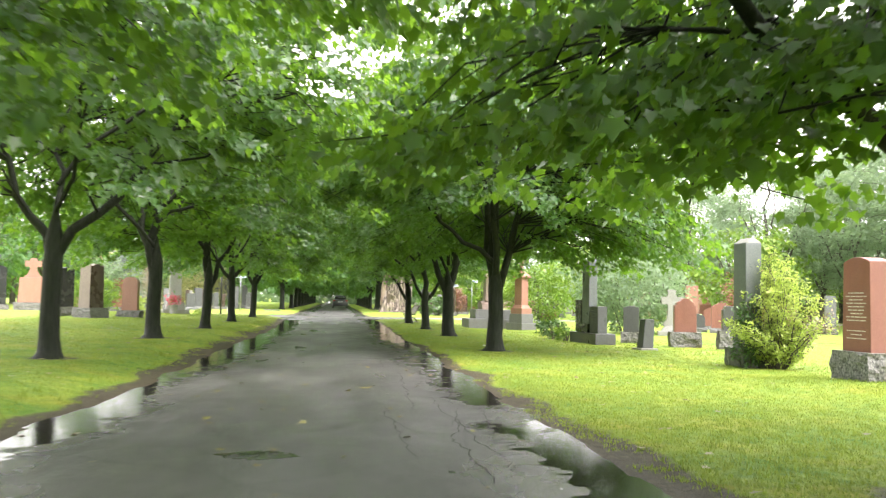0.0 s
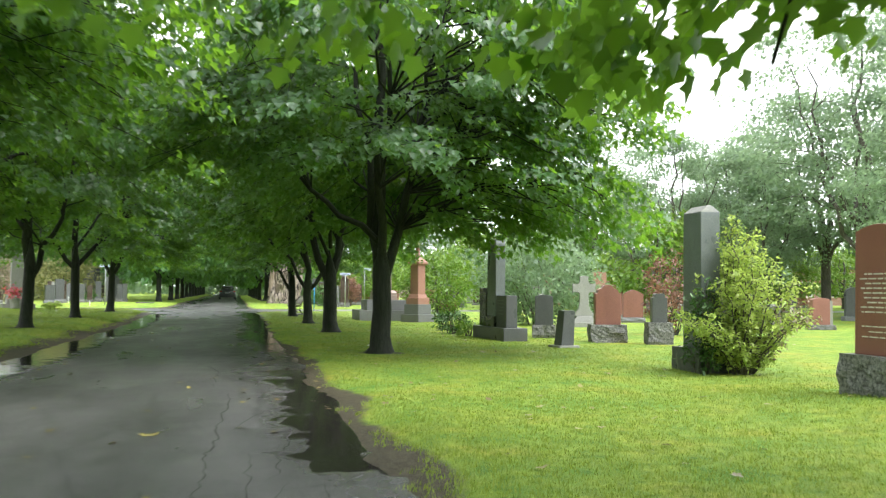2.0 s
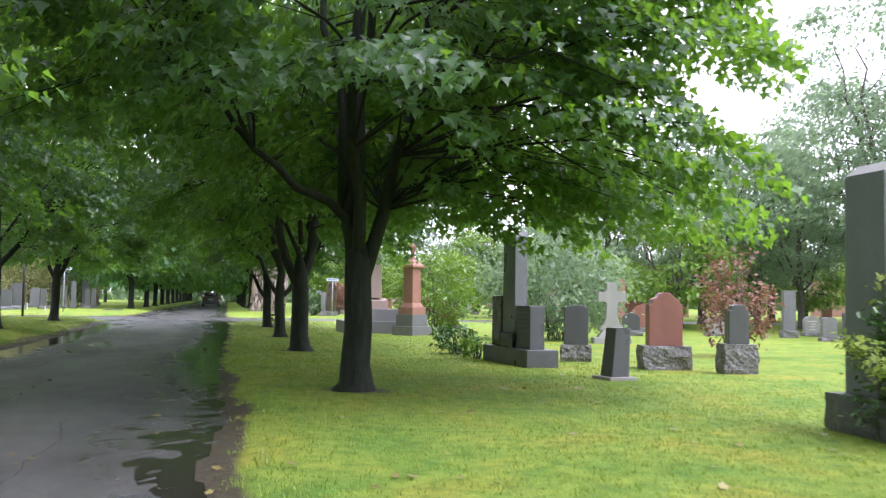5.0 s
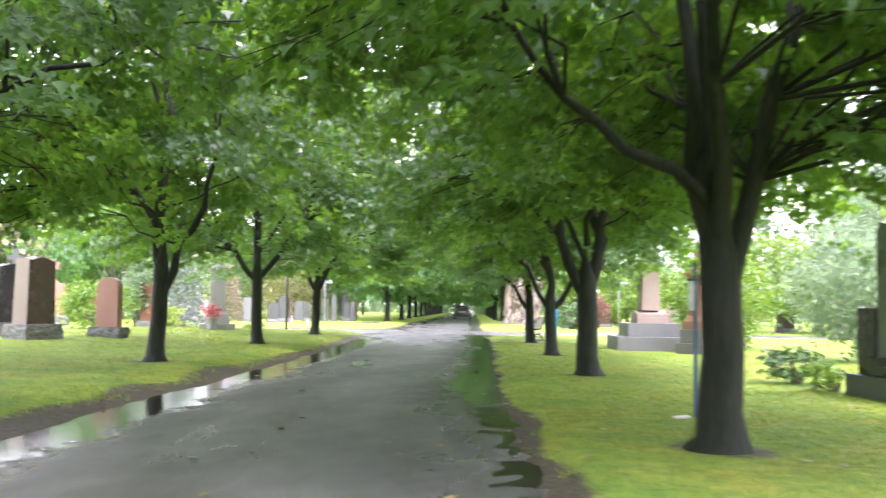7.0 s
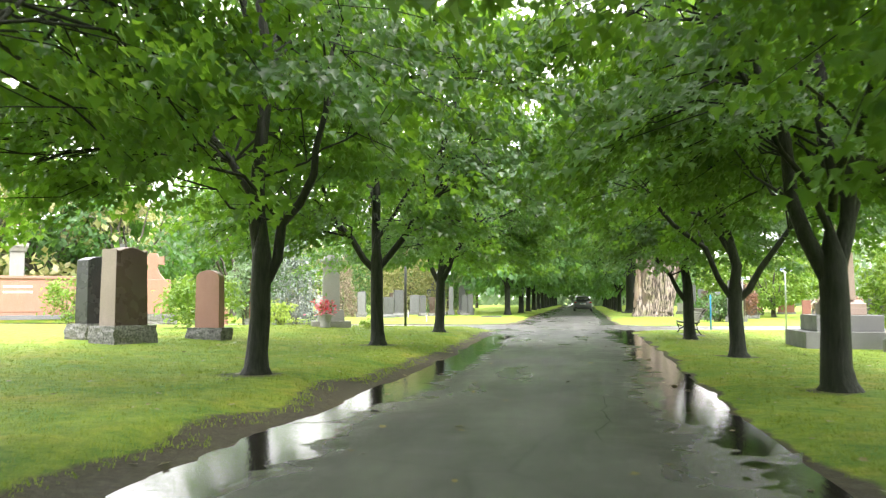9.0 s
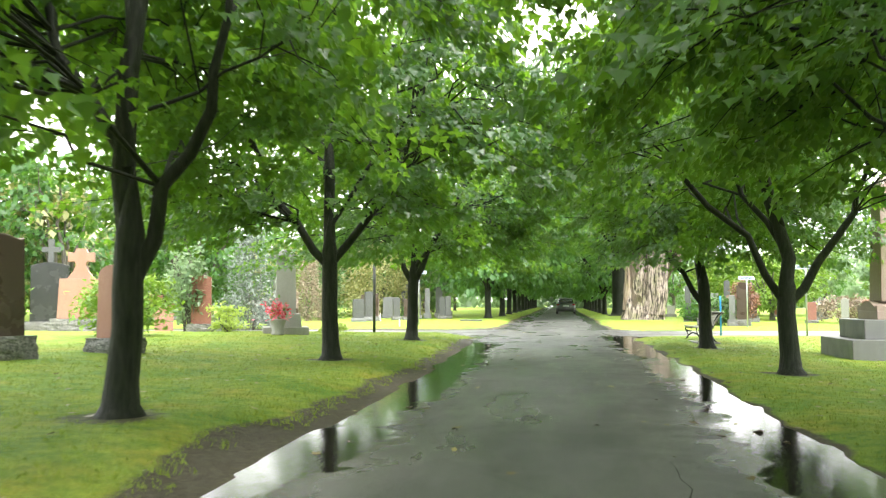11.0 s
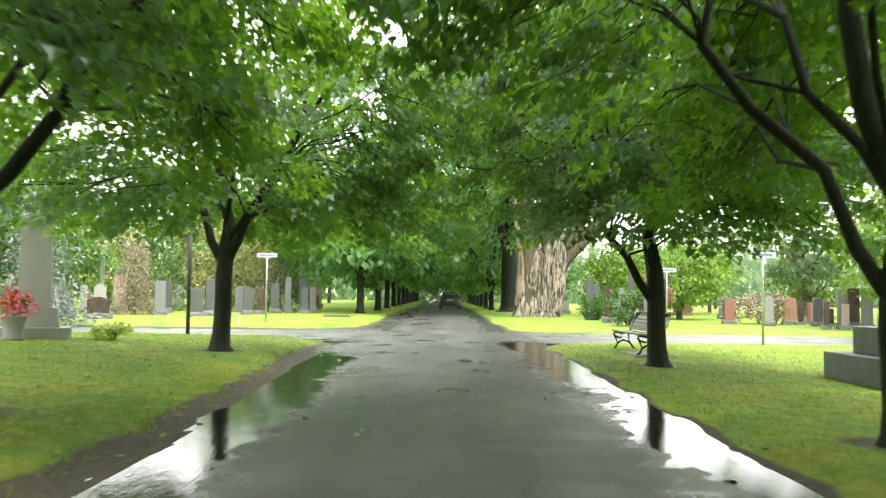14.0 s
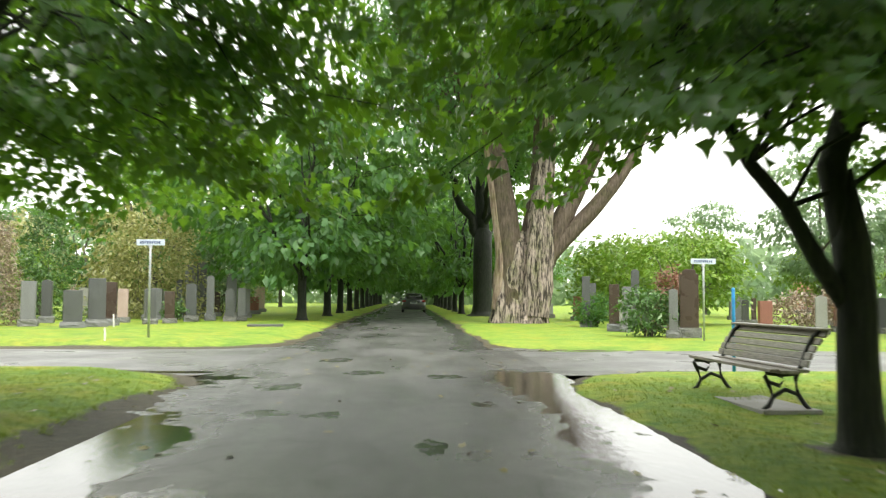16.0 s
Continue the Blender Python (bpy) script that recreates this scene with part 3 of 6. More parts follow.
def lawn_z(x, y):
    s = outside(x, y)
    if s < 0:
        return -0.034 - 0.126 * smooth01(-s / 0.35)
    z = -0.034 + (0.164 if x < 0 else 0.044) * smooth01(s / (1.3 if x < 0 else 0.6))
    if x < 0:
        z += 0.17 * smooth01((-x - 4.2) / 5.5) * smooth01((52 - y) / 8.0)
    else:
        dip = smooth01((y - 26) / 16) * smooth01((51.4 - y) / 6)
        z -= (0.03 + 0.05 * dip) * smooth01((s - 0.5) / 1.0) * (1 - 0.7 * smooth01((y - 46) / 4)) + 0.10 * dip * smooth01((x - 4.5) / 3.0)
        z += 0.13 * smooth01((x - 6.0) / 1.6) * smooth01((14.5 - y) / 3.0)
    far = smooth01((math.hypot(x, y - 40) - 60) / 60)
    z += 0.02 * wob(x, y, 0.35) * smooth01(s / 0.8) + 0.012 * wob(x, y, 1.6, 2.0) * smooth01(s / 0.15) * (1 - far)
    return z


def road_z(x, y):
    """Crowned, worn surface that sinks towards both edges."""
    e = abs(x)
    worn = smooth01((y - 14) / 5) * 0.9 if x < 0 else 0.0
    dip = 0.053 * smooth01((e - 0.9 + 0.22 * worn) / (1.4 - 0.25 * worn)) * (1 if x < 0 else 0.80 + 0.22 * smooth01((y - 22) / 8) + 0.26 * smooth01((9.5 - y) / 3))
    if x < 0:
        dip *= 1 - 0.4 * smooth01((y - 44.5) / 2.5)
    dip *= smooth01((abs(y - CROSS_Y) - 1.9) / 1.6)
    return -dip + 0.015 * wob(x, y * 0.45, 0.8, 7.0) + 0.012 * wob(x, y, 2.3, 1.0) + (0.009 * wob(x, y, 4.0, 4.0) + 0.011 * wob(x, y, 8.5, 11.0)) * smooth01((e - 0.8) / 0.6)


def axis(*runs):
    out = []
    for a, c, step in runs:
        out += list(np.arange(a, c, step))
    return out


def sheet(name, xs, ys, fz, mat, keep=None):
    idx = -np.ones((len(xs), len(ys)), int)
    V, loops = [], []
    for i, x in enumerate(xs):
        for j, y in enumerate(ys):
            idx[i, j] = len(V)
            V.append((x, y, fz(x, y)))
    for i in range(len(xs) - 1):
        for j in range(len(ys) - 1):
            if keep is None or keep((xs[i] + xs[i + 1]) / 2, (ys[j] + ys[j + 1]) / 2):
                loops += [idx[i, j], idx[i + 1, j], idx[i + 1, j + 1], idx[i, j + 1]]
    me = raw_mesh(name, V, loops, np.full(len(loops) // 4, 4))
    ob = part_mesh(name, me, mat, None, "", True)
    return ob, V


xs = axis((-2400, -400, 500), (-400, -60, 40), (-60, -12, 3.0), (-12, -6, 0.5), (-6, -3.4, 0.25), (-3.4, -1.9, 0.1), (-1.9, 1.9, 0.76), (1.9, 3.4, 0.1), (3.4, 6, 0.25), (6, 12.0, 0.5), (12, 60, 3.0), (60, 400, 40), (400, 2401, 500))
ys = axis((-1500, -100, 350), (-100, -10, 15), (-10, 0, 1.0), (0, 64, 0.22), (64, 100, 1.0), (100, 260, 8), (260, 500, 40), (500, 3001, 500))
ground, ground_points = sheet("ground", xs, ys, lawn_z, "lawn")
tagged(ground, "bright green rain-wet mown cemetery lawn worn to mud along the road", "lawn", kind="structure")
road, _ = sheet("road", axis((-2.65, 2.7, 0.09)), axis((-30, 0, 1.0), (0, 62, 0.115), (62, 130, 1.0), (130, 420, 6)), road_z, "wet_asphalt")
tagged(road, "narrow worn asphalt avenue, wet and grey after rain", "road", kind="structure")
cross_z = lambda x, y: -0.018 - 0.02 * smooth01((abs(y - CROSS_Y) - 1.4) / 1.2) + 0.012 * wob(x, y, 0.5, 8.0)
cross, _ = sheet("road_cross", axis((-70, -12, 2.0), (-12, -2.3, 0.3)) + [-2.3], axis((50.9, 58.2, 0.3)), cross_z, "wet_path")
tagged(cross, "pale wet paved cemetery lane that crosses the avenue", "road", kind="structure")
cross, _ = sheet("road_cross", [2.3] + axis((2.6, 12, 0.3), (12, 70, 2.0)), axis((50.9, 58.2, 0.3)), cross_z, "wet_path")
tagged(cross, "pale wet paved cemetery lane that crosses the avenue", "road", kind="structure")

# rain water lying level along both edges; the road and the lawn cut its outline
WATER = -0.0365
for x0, x1, y0, y1, z in ((-2.75, -0.7, -12, 51, WATER), (0.7, 2.75, -12, 53.5, WATER), (-30, -2.5, 51.2, 57.8, -0.040), (2.4, 30, 51.2, 57.8, -0.040)):
    bm = bmesh.new()
    bmesh.ops.create_grid(bm, x_segments=2, y_segments=8, size=0.5)
    for v in bm.verts:
        v.co = Vector((x0 + (v.co.x + 0.5) * (x1 - x0), y0 + (v.co.y + 0.5) * (y1 - y0), z))
    tagged(part("puddle_water", bm, "rain_water"), "still rain puddle mirroring the sky along the road edge", "puddle", kind="structure")

# cracks that run along the worn right side of the road, and shallow wet hollows
rc = np.random.default_rng(33)


def crack(x, y, length, slant, w):
    n = max(6, int(length / 0.12))
    V, F = [], []
    for i in range(n + 1):
        yy = y + length * i / n
        x += slant * length / n + float(rc.normal(0, 0.022))
        ww = w * float(rc.uniform(0.35, 1.0)) * (1 - 0.7 * abs(2 * i / n - 1) ** 3)
        V += [(x - ww, yy, road_z(x, yy) + 0.004), (x + ww, yy, road_z(x, yy) + 0.004)]
        if i:
            F += [2 * i - 2, 2 * i - 1, 2 * i + 1, 2 * i]
    ob = part_mesh("road_crack", raw_mesh("road_crack", V, F, np.full(len(F) // 4, 4)), "crack_dirt")
    return tagged(ob, "dark crack running along the worn asphalt", "crack", "road cracks", kind="structure")


for x, y, length, slant, w in ((1.18, 9.0, 5.2, 0.03, 0.011), (1.0, 6.4, 3.0, -0.05, 0.008), (1.35, 5.6, 3.4, 0.04, 0.011), (1.62, 6.0, 4.6, -0.04, 0.009), (1.55, 9.6, 2.2, 0.10, 0.007), (1.85, 7.2, 2.4, 0.03, 0.007),
                               (1.2, 14.6, 3.6, -0.02, 0.008), (1.45, 8.2, 1.4, 0.25, 0.006), (1.1, 7.6, 1.2, -0.3, 0.006), (1.3, 11.4, 1.6, 0.22, 0.006), (0.9, 24.0, 3.4, 0.02, 0.007)):
    crack(x, y, length, slant, w)


def wet_patch(x, y, rx, ry):
    """A worn hollow with a frayed edge."""
    n, rings = 72, (0.35, 0.7, 0.9, 1.0)
    V = [(x, y, road_z(x, y) + 0.003)]
    for ring in rings:
        for i in range(n):
            a = 2 * math.pi * i / n
            ca, sa = math.cos(a), math.sin(a)
            fray = 0.42 * wob(x + 0.8 * ca, y + 0.8 * sa, 1.3, 2.0) + 0.26 * wob(x + ca, y + sa, 3.1, 5.0) + 0.16 * wob(x + ca, y + sa, 8.0, 7.0)
            k = ring * (1 + fray * ring)
            px_, py_ = x + rx * k * ca, y + ry * k * sa
            V.append((px_, py_, road_z(px_, py_) + 0.003 * (1 - 0.9 * (ring == 1.0))))
    F, T = [], []
    for r in range(len(rings)):
        for i in range(n):
            j = (i + 1) % n
            if r == 0:
                F += [0, 1 + i, 1 + j]
                T.append(3)
            else:
                o0, o1 = 1 + (r - 1) * n, 1 + r * n
                F += [o0 + i, o1 + i, o1 + j, o0 + j]
                T.append(4)
    ob = part_mesh("wet_patch", raw_mesh("wet_patch", V, F, T), "wet_film", None, "", True)
    return tagged(ob, "shallow wet hollow in the worn asphalt", "puddle", "wet hollows", kind="structure")


for x, y, rx, ry in ((-1.05, 42.3, 0.42, 0.55), (0.54, 44.4, 0.12, 0.35), (0.74, 42.2, 0.16, 0.3), (-0.5, 46.1, 0.2, 0.3), (-1.3, 48.9, 0.35, 0.5), (-0.3, 50.8, 0.3, 0.4), (-1.1, 46.2, 0.35, 0.3), (0.9, 50.2, 0.3, 0.35), (-0.9, 53.5, 0.3, 0.6),
                     (1.6, 57.0, 0.35, 0.8), (-1.5, 56.4, 0.3, 0.5), (-0.2, 6.6, 0.28, 0.2), (0.3, 39.5, 0.2, 0.25), (1.2, 47.0, 0.16, 0.3)):
    wet_patch(x, y, rx, ry)

# ---------------------------------------------------------------- trees of the avenue
AVENUE = "maples along the avenue"
# place, radius, fork, lean, limbs of known course
ROW = [
    (4.15, 5.0, 0.17, 1.7, (0.0, 0.0), [(200, 2.6, 3.9, 2.05, 0.48), (150, 2.6, 5.8, 2.2, 0.36)]),
    (4.08, 20.3, 0.18, 1.45, (0.0, 0.0), [(95, 0.5, 8.6, 1.5, 0.78), (10, 1.25, 6.6, 1.45, 0.60), (182, 2.3, 4.5, 2.15, 0.36), (265, 1.0, 7.0, 1.9, 0.5), (140, 0.7, 7.4, 1.7, 0.5)]),
    (4.06, 28.7, 0.19, 1.55, (-0.05, 0.0), [(170, 1.1, 6.4, 1.55, 0.62), (15, 1.0, 6.6, 1.6, 0.62), (80, 0.7, 8.4, 1.6, 0.6)]),
    (4.04, 36.1, 0.155, 1.33, (-0.04, 0.0), [(182, 2.6, 6.2, 1.3, 0.46), (190, 0.5, 8.4, 1.4, 0.8), (5, 1.8, 4.6, 1.3, 0.56)]),
    (4.02, 44.4, 0.165, 1.55, (-0.05, 0.0), [(180, 1.7, 4.7, 1.25, 0.50), (60, 0.35, 8.4, 1.5, 0.8), (330, 1.6, 6.4, 2.9, 0.3)]),
    (-4.1, 6.2, 0.16, 1.7, (0.0, 0.0), []),
    (-4.12, 14.4, 0.15, 1.75, (0.0, 0.0), [(10, 2.2, 5.0, 1.7, 0.6), (175, 1.4, 5.2, 1.65, 0.55)]),
    (-4.0, 21.6, 0.17, 1.7, (0.0, 0.0), [(5, 1.9, 6.2, 3.2, 0.34), (4, 3.2, 4.6, 3.1, 0.26), (150, 0.5, 7.8, 1.7, 0.74), (175, 1.0, 6.4, 1.65, 0.6)]),
    (-3.77, 28.35, 0.145, 1.55, (0.06, 0.0), [(4, 1.15, 5.0, 1.35, 0.60), (4, 2.0, 4.1, 2.9, 0.15), (170, 1.5, 5.8, 2.45, 0.46), (100, 0.3, 8.4, 1.6, 0.82), (150, 0.5, 7.6, 2.4, 0.5)]),
    (-3.86, 36.05, 0.145, 1.85, (-0.03, 0.0), [(180, 1.9, 5.0, 1.8, 0.58), (5, 1.8, 5.2, 1.85, 0.58), (100, 0.3, 8.4, 1.9, 0.78)]),
    (-3.78, 44.15, 0.15, 1.7, (0.05, 0.0), [(175, 1.2, 5.8, 1.65, 0.56), (5, 1.6, 5.6, 1.7, 0.62), (90, 0.3, 8.4, 1.8, 0.7)]),
]
# bare wet soil along the road and round the tree feet
mud_at = ground.data.attributes.new("mud", "FLOAT", "POINT")
mud_vals = []
for x, y, z in ground_points:
    s = outside(x, y)
    reach = (0.16 + 0.22 * smooth01((y - 18) / 6) * smooth01((41 - y) / 4) if x < 0 else 0.0) + 0.34 * wob(x, y, 0.7, 4.0) + 0.16 * wob(x, y, 2.9, 6.0) + ((0.14 + 0.35 * wob(0.0, y, 0.12, 2.0)) if x < 0 else 0.05 + 0.3 * smooth01((13 - y) / 4))
    slim = smooth01((y - 20) / 6) if x > 0 else 0.0
    v = 1 - smooth01((s - reach * 0.55 + 0.08 * slim) / (0.34 - 0.14 * slim))
    for foot in ROW:
        if abs(y - foot[1]) < 1.2 and abs(x - foot[0]) < 1.2:
            v = max(v, 0.6 * (1 - smooth01((math.hypot(x - foot[0], y - foot[1]) - 0.3 - 0.25 * wob(x, y, 1.7, 3.0)) / 0.35)))
    mud_vals.append(v)
mud_at.data.foreach_set("value", np.array(mud_vals, np.float32))

# low sprays of leaves that hang over the verge, relative to the tree's foot
SPRAYS = {
    0: [(-2.2, -0.4, 2.15), (-1.5, -0.7, 2.2), (-3.0, 0.0, 2.35), (-1.2, 0.2, 2.25), (-2.7, 0.2, 2.5), (-0.9, 1.9, 2.0), (-0.4, 0.3, 3.0), (-1.4, 0.5, 3.1), (0.3, -0.5, 2.9), (-0.8, -0.3, 2.8), (-2.2, 0.6, 3.3), (-1.8, 0.2, 2.7), (-0.2, 0.5, 2.7), (0.6, 0.1, 2.7), (-1.0, -0.8, 2.6), (0.9, -0.8, 2.6), (0.0, -0.9, 2.5), (-1.2, 1.5, 2.6), (-0.4, 1.6, 2.75), (-1.9, 1.3, 2.65), (-2.4, 1.5, 3.0)],
    1: [(2.0, -0.3, 2.5), (3.0, 0.0, 2.5), (3.8, 0.3, 2.7), (2.5, 1.0, 2.6), (3.4, -1.0, 2.8), (4.2, -0.4, 3.1), (1.0, -1.6, 3.5), (2.4, -2.2, 2.9), (-0.6, -2.0, 3.7), (3.3, -1.8, 2.8), (2.2, -3.0, 3.4), (-2.3, -1.9, 3.3)],
    4: [(-0.8, -0.6, 2.9), (0.5, -0.8, 3.2), (-0.6, -1.2, 3.3), (1.3, -1.6, 3.3), (-1.4, 0.2, 3.5), (2.2, -0.9, 3.2), (-0.3, -2.2, 3.2), (0.8, -2.4, 3.0), (1.6, 0.8, 3.2), (1.2, -0.6, 2.6), (1.0, 0.9, 2.5), (2.0, 0.3, 2.7), (2.7, -0.6, 2.5), (3.2, 0.5, 2.6), (1.8, -1.5, 2.5), (-1.8, -1.4, 2.9), (-1.3, -1.0, 2.85), (-2.0, -0.4, 3.1), (-1.6, 0.6, 3.0), (-2.1, -1.8, 3.2), (-0.6, -1.7, 2.9), (0.2, -1.2, 2.8), (-1.0, 0.6, 2.9)],
    5: [(2.6, -1.2, 2.4), (2.3, -0.6, 2.35), (2.0, -1.6, 2.65), (2.9, -0.4, 2.7)],
    10: [(1.2, -0.3, 2.5), (2.2, 0.5, 2.5), (0.6, 1.5, 2.4), (1.8, 1.8, 2.55), (2.8, 0.0, 2.8), (-0.5, 2.5, 2.5), (3.0, 2.0, 2.8), (1.0, 0.6, 2.7), (1.5, 2.8, 2.5), (2.3, -0.8, 2.7), (-1.5, -1.0, 2.45), (-2.5, -0.5, 2.5), (-3.2, 0.5, 2.6), (-2.0, -2.0, 2.5), (-0.8, -1.8, 2.6), (-1.2, 0.8, 2.6), (-3.4, -1.4, 2.7), (3.1, 0.0, 3.5), (2.7, -1.0, 3.4), (3.3, 1.2, 3.8), (3.6, -0.6, 3.7), (2.2, 0.4, 3.6), (2.6, -0.5, 3.0), (3.2, 0.6, 3.1)],
    9: [(-1.5, -0.5, 2.4), (-2.6, 0.0, 2.4), (-3.4, 0.5, 2.5), (-2.0, -1.6, 2.5), (-1.0, -2.0, 2.7), (-3.6, -1.2, 2.6), (1.6, -1.4, 2.7)],
    8: [(-2.0, -0.5, 2.6), (-3.0, 0.3, 2.6), (-2.4, -1.6, 2.8)],
}
for k, (x, y, r, fk, ln, arms) in enumerate(ROW):
    near = y < 8
    broadleaf("mature maple with dark wet bark and a dense green crown", 11 + 7 * k, x, y, lawn_z(x, y), trunk_r=r, fork=fk, group=AVENUE, lean=ln, arms=arms, bottom=2.2,
              low=3.2, high=4.6, radius=5.2 if x < 0 and y < 24 else 4.7, boughs=136 if k == 1 else 124 if k in (2, 6) else 56 if k == 10 else 84 if k == 7 else 96, clumps=8, per=42 if near else 46, size=0.104 if near else 0.122, half=MAPLE_HALF if near else STAR_HALF, clump_r=0.29, fill=8500 if k == 1 else 1700 if k == 10 else 3000 if k == 7 else 4200 if 18 < y < 40 else 4800, limbs=5, tier=True, droop=0.95, inner=0.9 if y > 40 else 1.6, sprays=SPRAYS.get(k, ()), clear={0: (1.7, 4.6), 4: (0.9, 3.7)}.get(k, ()))
rng_far = np.random.default_rng(5)
far_left = [(-4.3, 75.8), (-3.9, 83.5)] + [(-3.9, 92 + 8.6 * i) for i in range(10)]
far_right = [(4.1, 99 + 8.6 * i) for i in range(9)] + [(0.6, 186), (-7.5, 184), (8.5, 186)]
behind = [(4.0, -5.0), (-4.1, -2.6), (4.0, -13.5), (-4.1, -11.0)]
first = []
for k in range(3):
    first.append(broadleaf("avenue maple with a low dark green crown", 300 + k, *far_left[k], lawn_z(*far_left[k]), trunk_r=0.2, fork=1.9, zc=5.6, radius=5.9, low=3.9, high=5.6, bottom=1.75,
                           boughs=84, clumps=7, per=10, size=0.46, half=DIAMOND_HALF, mat="leaf_far", clump_r=0.5, group=AVENUE, sides=6, droop=0.9, inner=1.0))
for k, (x, y) in enumerate(far_left[3:] + far_right + behind):
    copy_thing(first[k % 3], pose(x, y, lawn_z(x, y), 0, 0, float(rng_far.uniform(0, 360))))

# the old poplar beyond the crossing: wide split trunk, pale torn bark, several leaders
pop = thing("poplar_tree", "huge old poplar with a split trunk and pale torn bark", "tree", 5.45, 77.5, 0.0)
rngp = np.random.default_rng(77)


def torn_stem(name, way, radii, mat, sides=26, label="", depth=0.16, seed=0.0):
    """A gnarled stem along a smoothed line, its wood folded into upright ridges."""
    way, n = np.array(way, float), 26
    t0, t1 = np.linspace(0, 1, len(way)), np.linspace(0, 1, n)
    pts = np.stack([np.interp(t1, t0, way[:, i]) for i in range(3)], 1)
    for _ in range(3):
        pts[1:-1] = (pts[:-2] + 2 * pts[1:-1] + pts[2:]) / 4
    rad = np.interp(t1, t0, radii)
    V, F = tube_arrays([(pts, rad)], sides)
    for i in range(n):
        for j in range(sides):
            a = 2 * math.pi * j / sides
            q = Vector((math.cos(a) * 2.4 + seed, math.sin(a) * 2.4, pts[i][2] * 0.22))
            k = 1 + depth * (noise.noise(q) - 0.5 * abs(noise.noise(q * 2.3))) + 0.4 * depth * noise.noise(q * 5.0)
            v = V[i * sides + j]
            v[:] = pts[i] + (v - pts[i]) * k
    return part_mesh(name, raw_mesh(name, V, F.ravel(), np.full(len(F), 4)), mat, pop, label, True)


torn_stem("trunk", [(-0.05, 0, -0.3), (-0.05, 0, 0.3), (0.0, 0, 1.2), (0.05, 0, 2.4), (0.15, 0, 3.4), (0.25, 0.1, 4.2)], [1.5, 1.28, 1.12, 1.05, 0.8, 0.3], "bark_torn", 44, "split trunk with torn pale bark", 0.5)
torn_stem("limb", [(-0.62, -0.3, 0.8), (-0.45, -0.25, 3.0), (-0.85, -0.1, 6.2), (-1.4, 0, 9.9), (-2.1, 0.2, 13.5)], [0.60, 0.66, 0.52, 0.42, 0.22], "bark_poplar", seed=3.0)
torn_stem("stripped_wood", [(-0.95, -0.5, 0.6), (-0.78, -0.42, 3.0), (-1.14, -0.22, 6.2), (-1.62, -0.12, 9.6)], [0.36, 0.36, 0.30, 0.20], "bark_pale", 16, "strip of bare pale wood", 0.3, 6.0)
torn_stem("limb", [(0.62, -0.55, 0.3), (0.82, -0.45, 3.1), (1.0, -0.25, 5.5), (1.3, -0.1, 8.4), (1.5, 0, 10.6)], [0.66, 0.62, 0.54, 0.40, 0.16], "bark_torn", 30, "stripped pale wood and torn bark", 0.36, 9.0)
torn_stem("limb", [(0.9, 0.1, 2.2), (1.5, 0.1, 3.6), (2.5, 0.2, 5.8), (4.0, 0.3, 8.7), (5.0, 0.4, 11.5)], [0.5, 0.54, 0.46, 0.36, 0.2], "bark_poplar", seed=12.0)
torn_stem("limb", [(1.0, -0.1, 2.4), (1.7, 0, 3.5), (3.5, 0.1, 5.3), (4.9, 0.2, 7.0), (6.2, 0.3, 9.2)], [0.36, 0.40, 0.34, 0.28, 0.16], "bark_poplar", seed=15.0)
torn_stem("limb", [(0.2, 0.4, 3.2), (0.45, 0.5, 4.6), (0.85, 0.6, 6.8), (1.0, 0.9, 11)], [0.3, 0.24, 0.2, 0.1], "bark_poplar", 14, seed=18.0)
cc = rngp.normal(0, 1, (1500, 3))
cc = cc / np.linalg.norm(cc, axis=1, keepdims=True) * (0.45 + 0.55 * rngp.uniform(0, 1, (1500, 1)) ** 0.5) * (7.6, 6.0, 5.5) + (-0.6, 0.5, 13.2)
cc = cc[cc[:, 2] > np.where(np.abs(cc[:, 0] - 1.8) < 3.4, 9.8, 8.0)]
tagged(tubes("branchwork", [(bent((q[0] * 0.45 + rngp.normal(0, 0.5), q[1] * 0.4, rngp.uniform(9.5, 12)), q, 0.3, rngp, 5, 0.3), np.linspace(0.05, 0.012, 5)) for q in cc[::9]], 4, "bark_poplar", pop), kind="stuff")
q = np.repeat(cc, 18, 0) + rngp.normal(0, 0.45, (len(cc) * 18, 3)) * (1, 1, 1.3)
leaves("crown", q, q * (1, 1, 0) + rngp.normal(0, 2, q.shape), 0.30, DIAMOND_HALF, "leaf_far", pop, rngp, 0.9)

old = broadleaf("broad old tree with a thick dark trunk", 501, 4.9, 91.0, 0.05, trunk_r=0.6, fork=5.0, zc=11.0, radius=6.0, low=4.0, high=6.0, bottom=7.4, boughs=90, clumps=7, per=22, size=0.36, arms=[(180, 2.5, 11.3, 4.9, 0.58), (100, 0.4, 13.0, 4.8, 0.76)],
                half=DIAMOND_HALF, mat="leaf_far", clump_r=0.6, name="old_tree", sides=7)

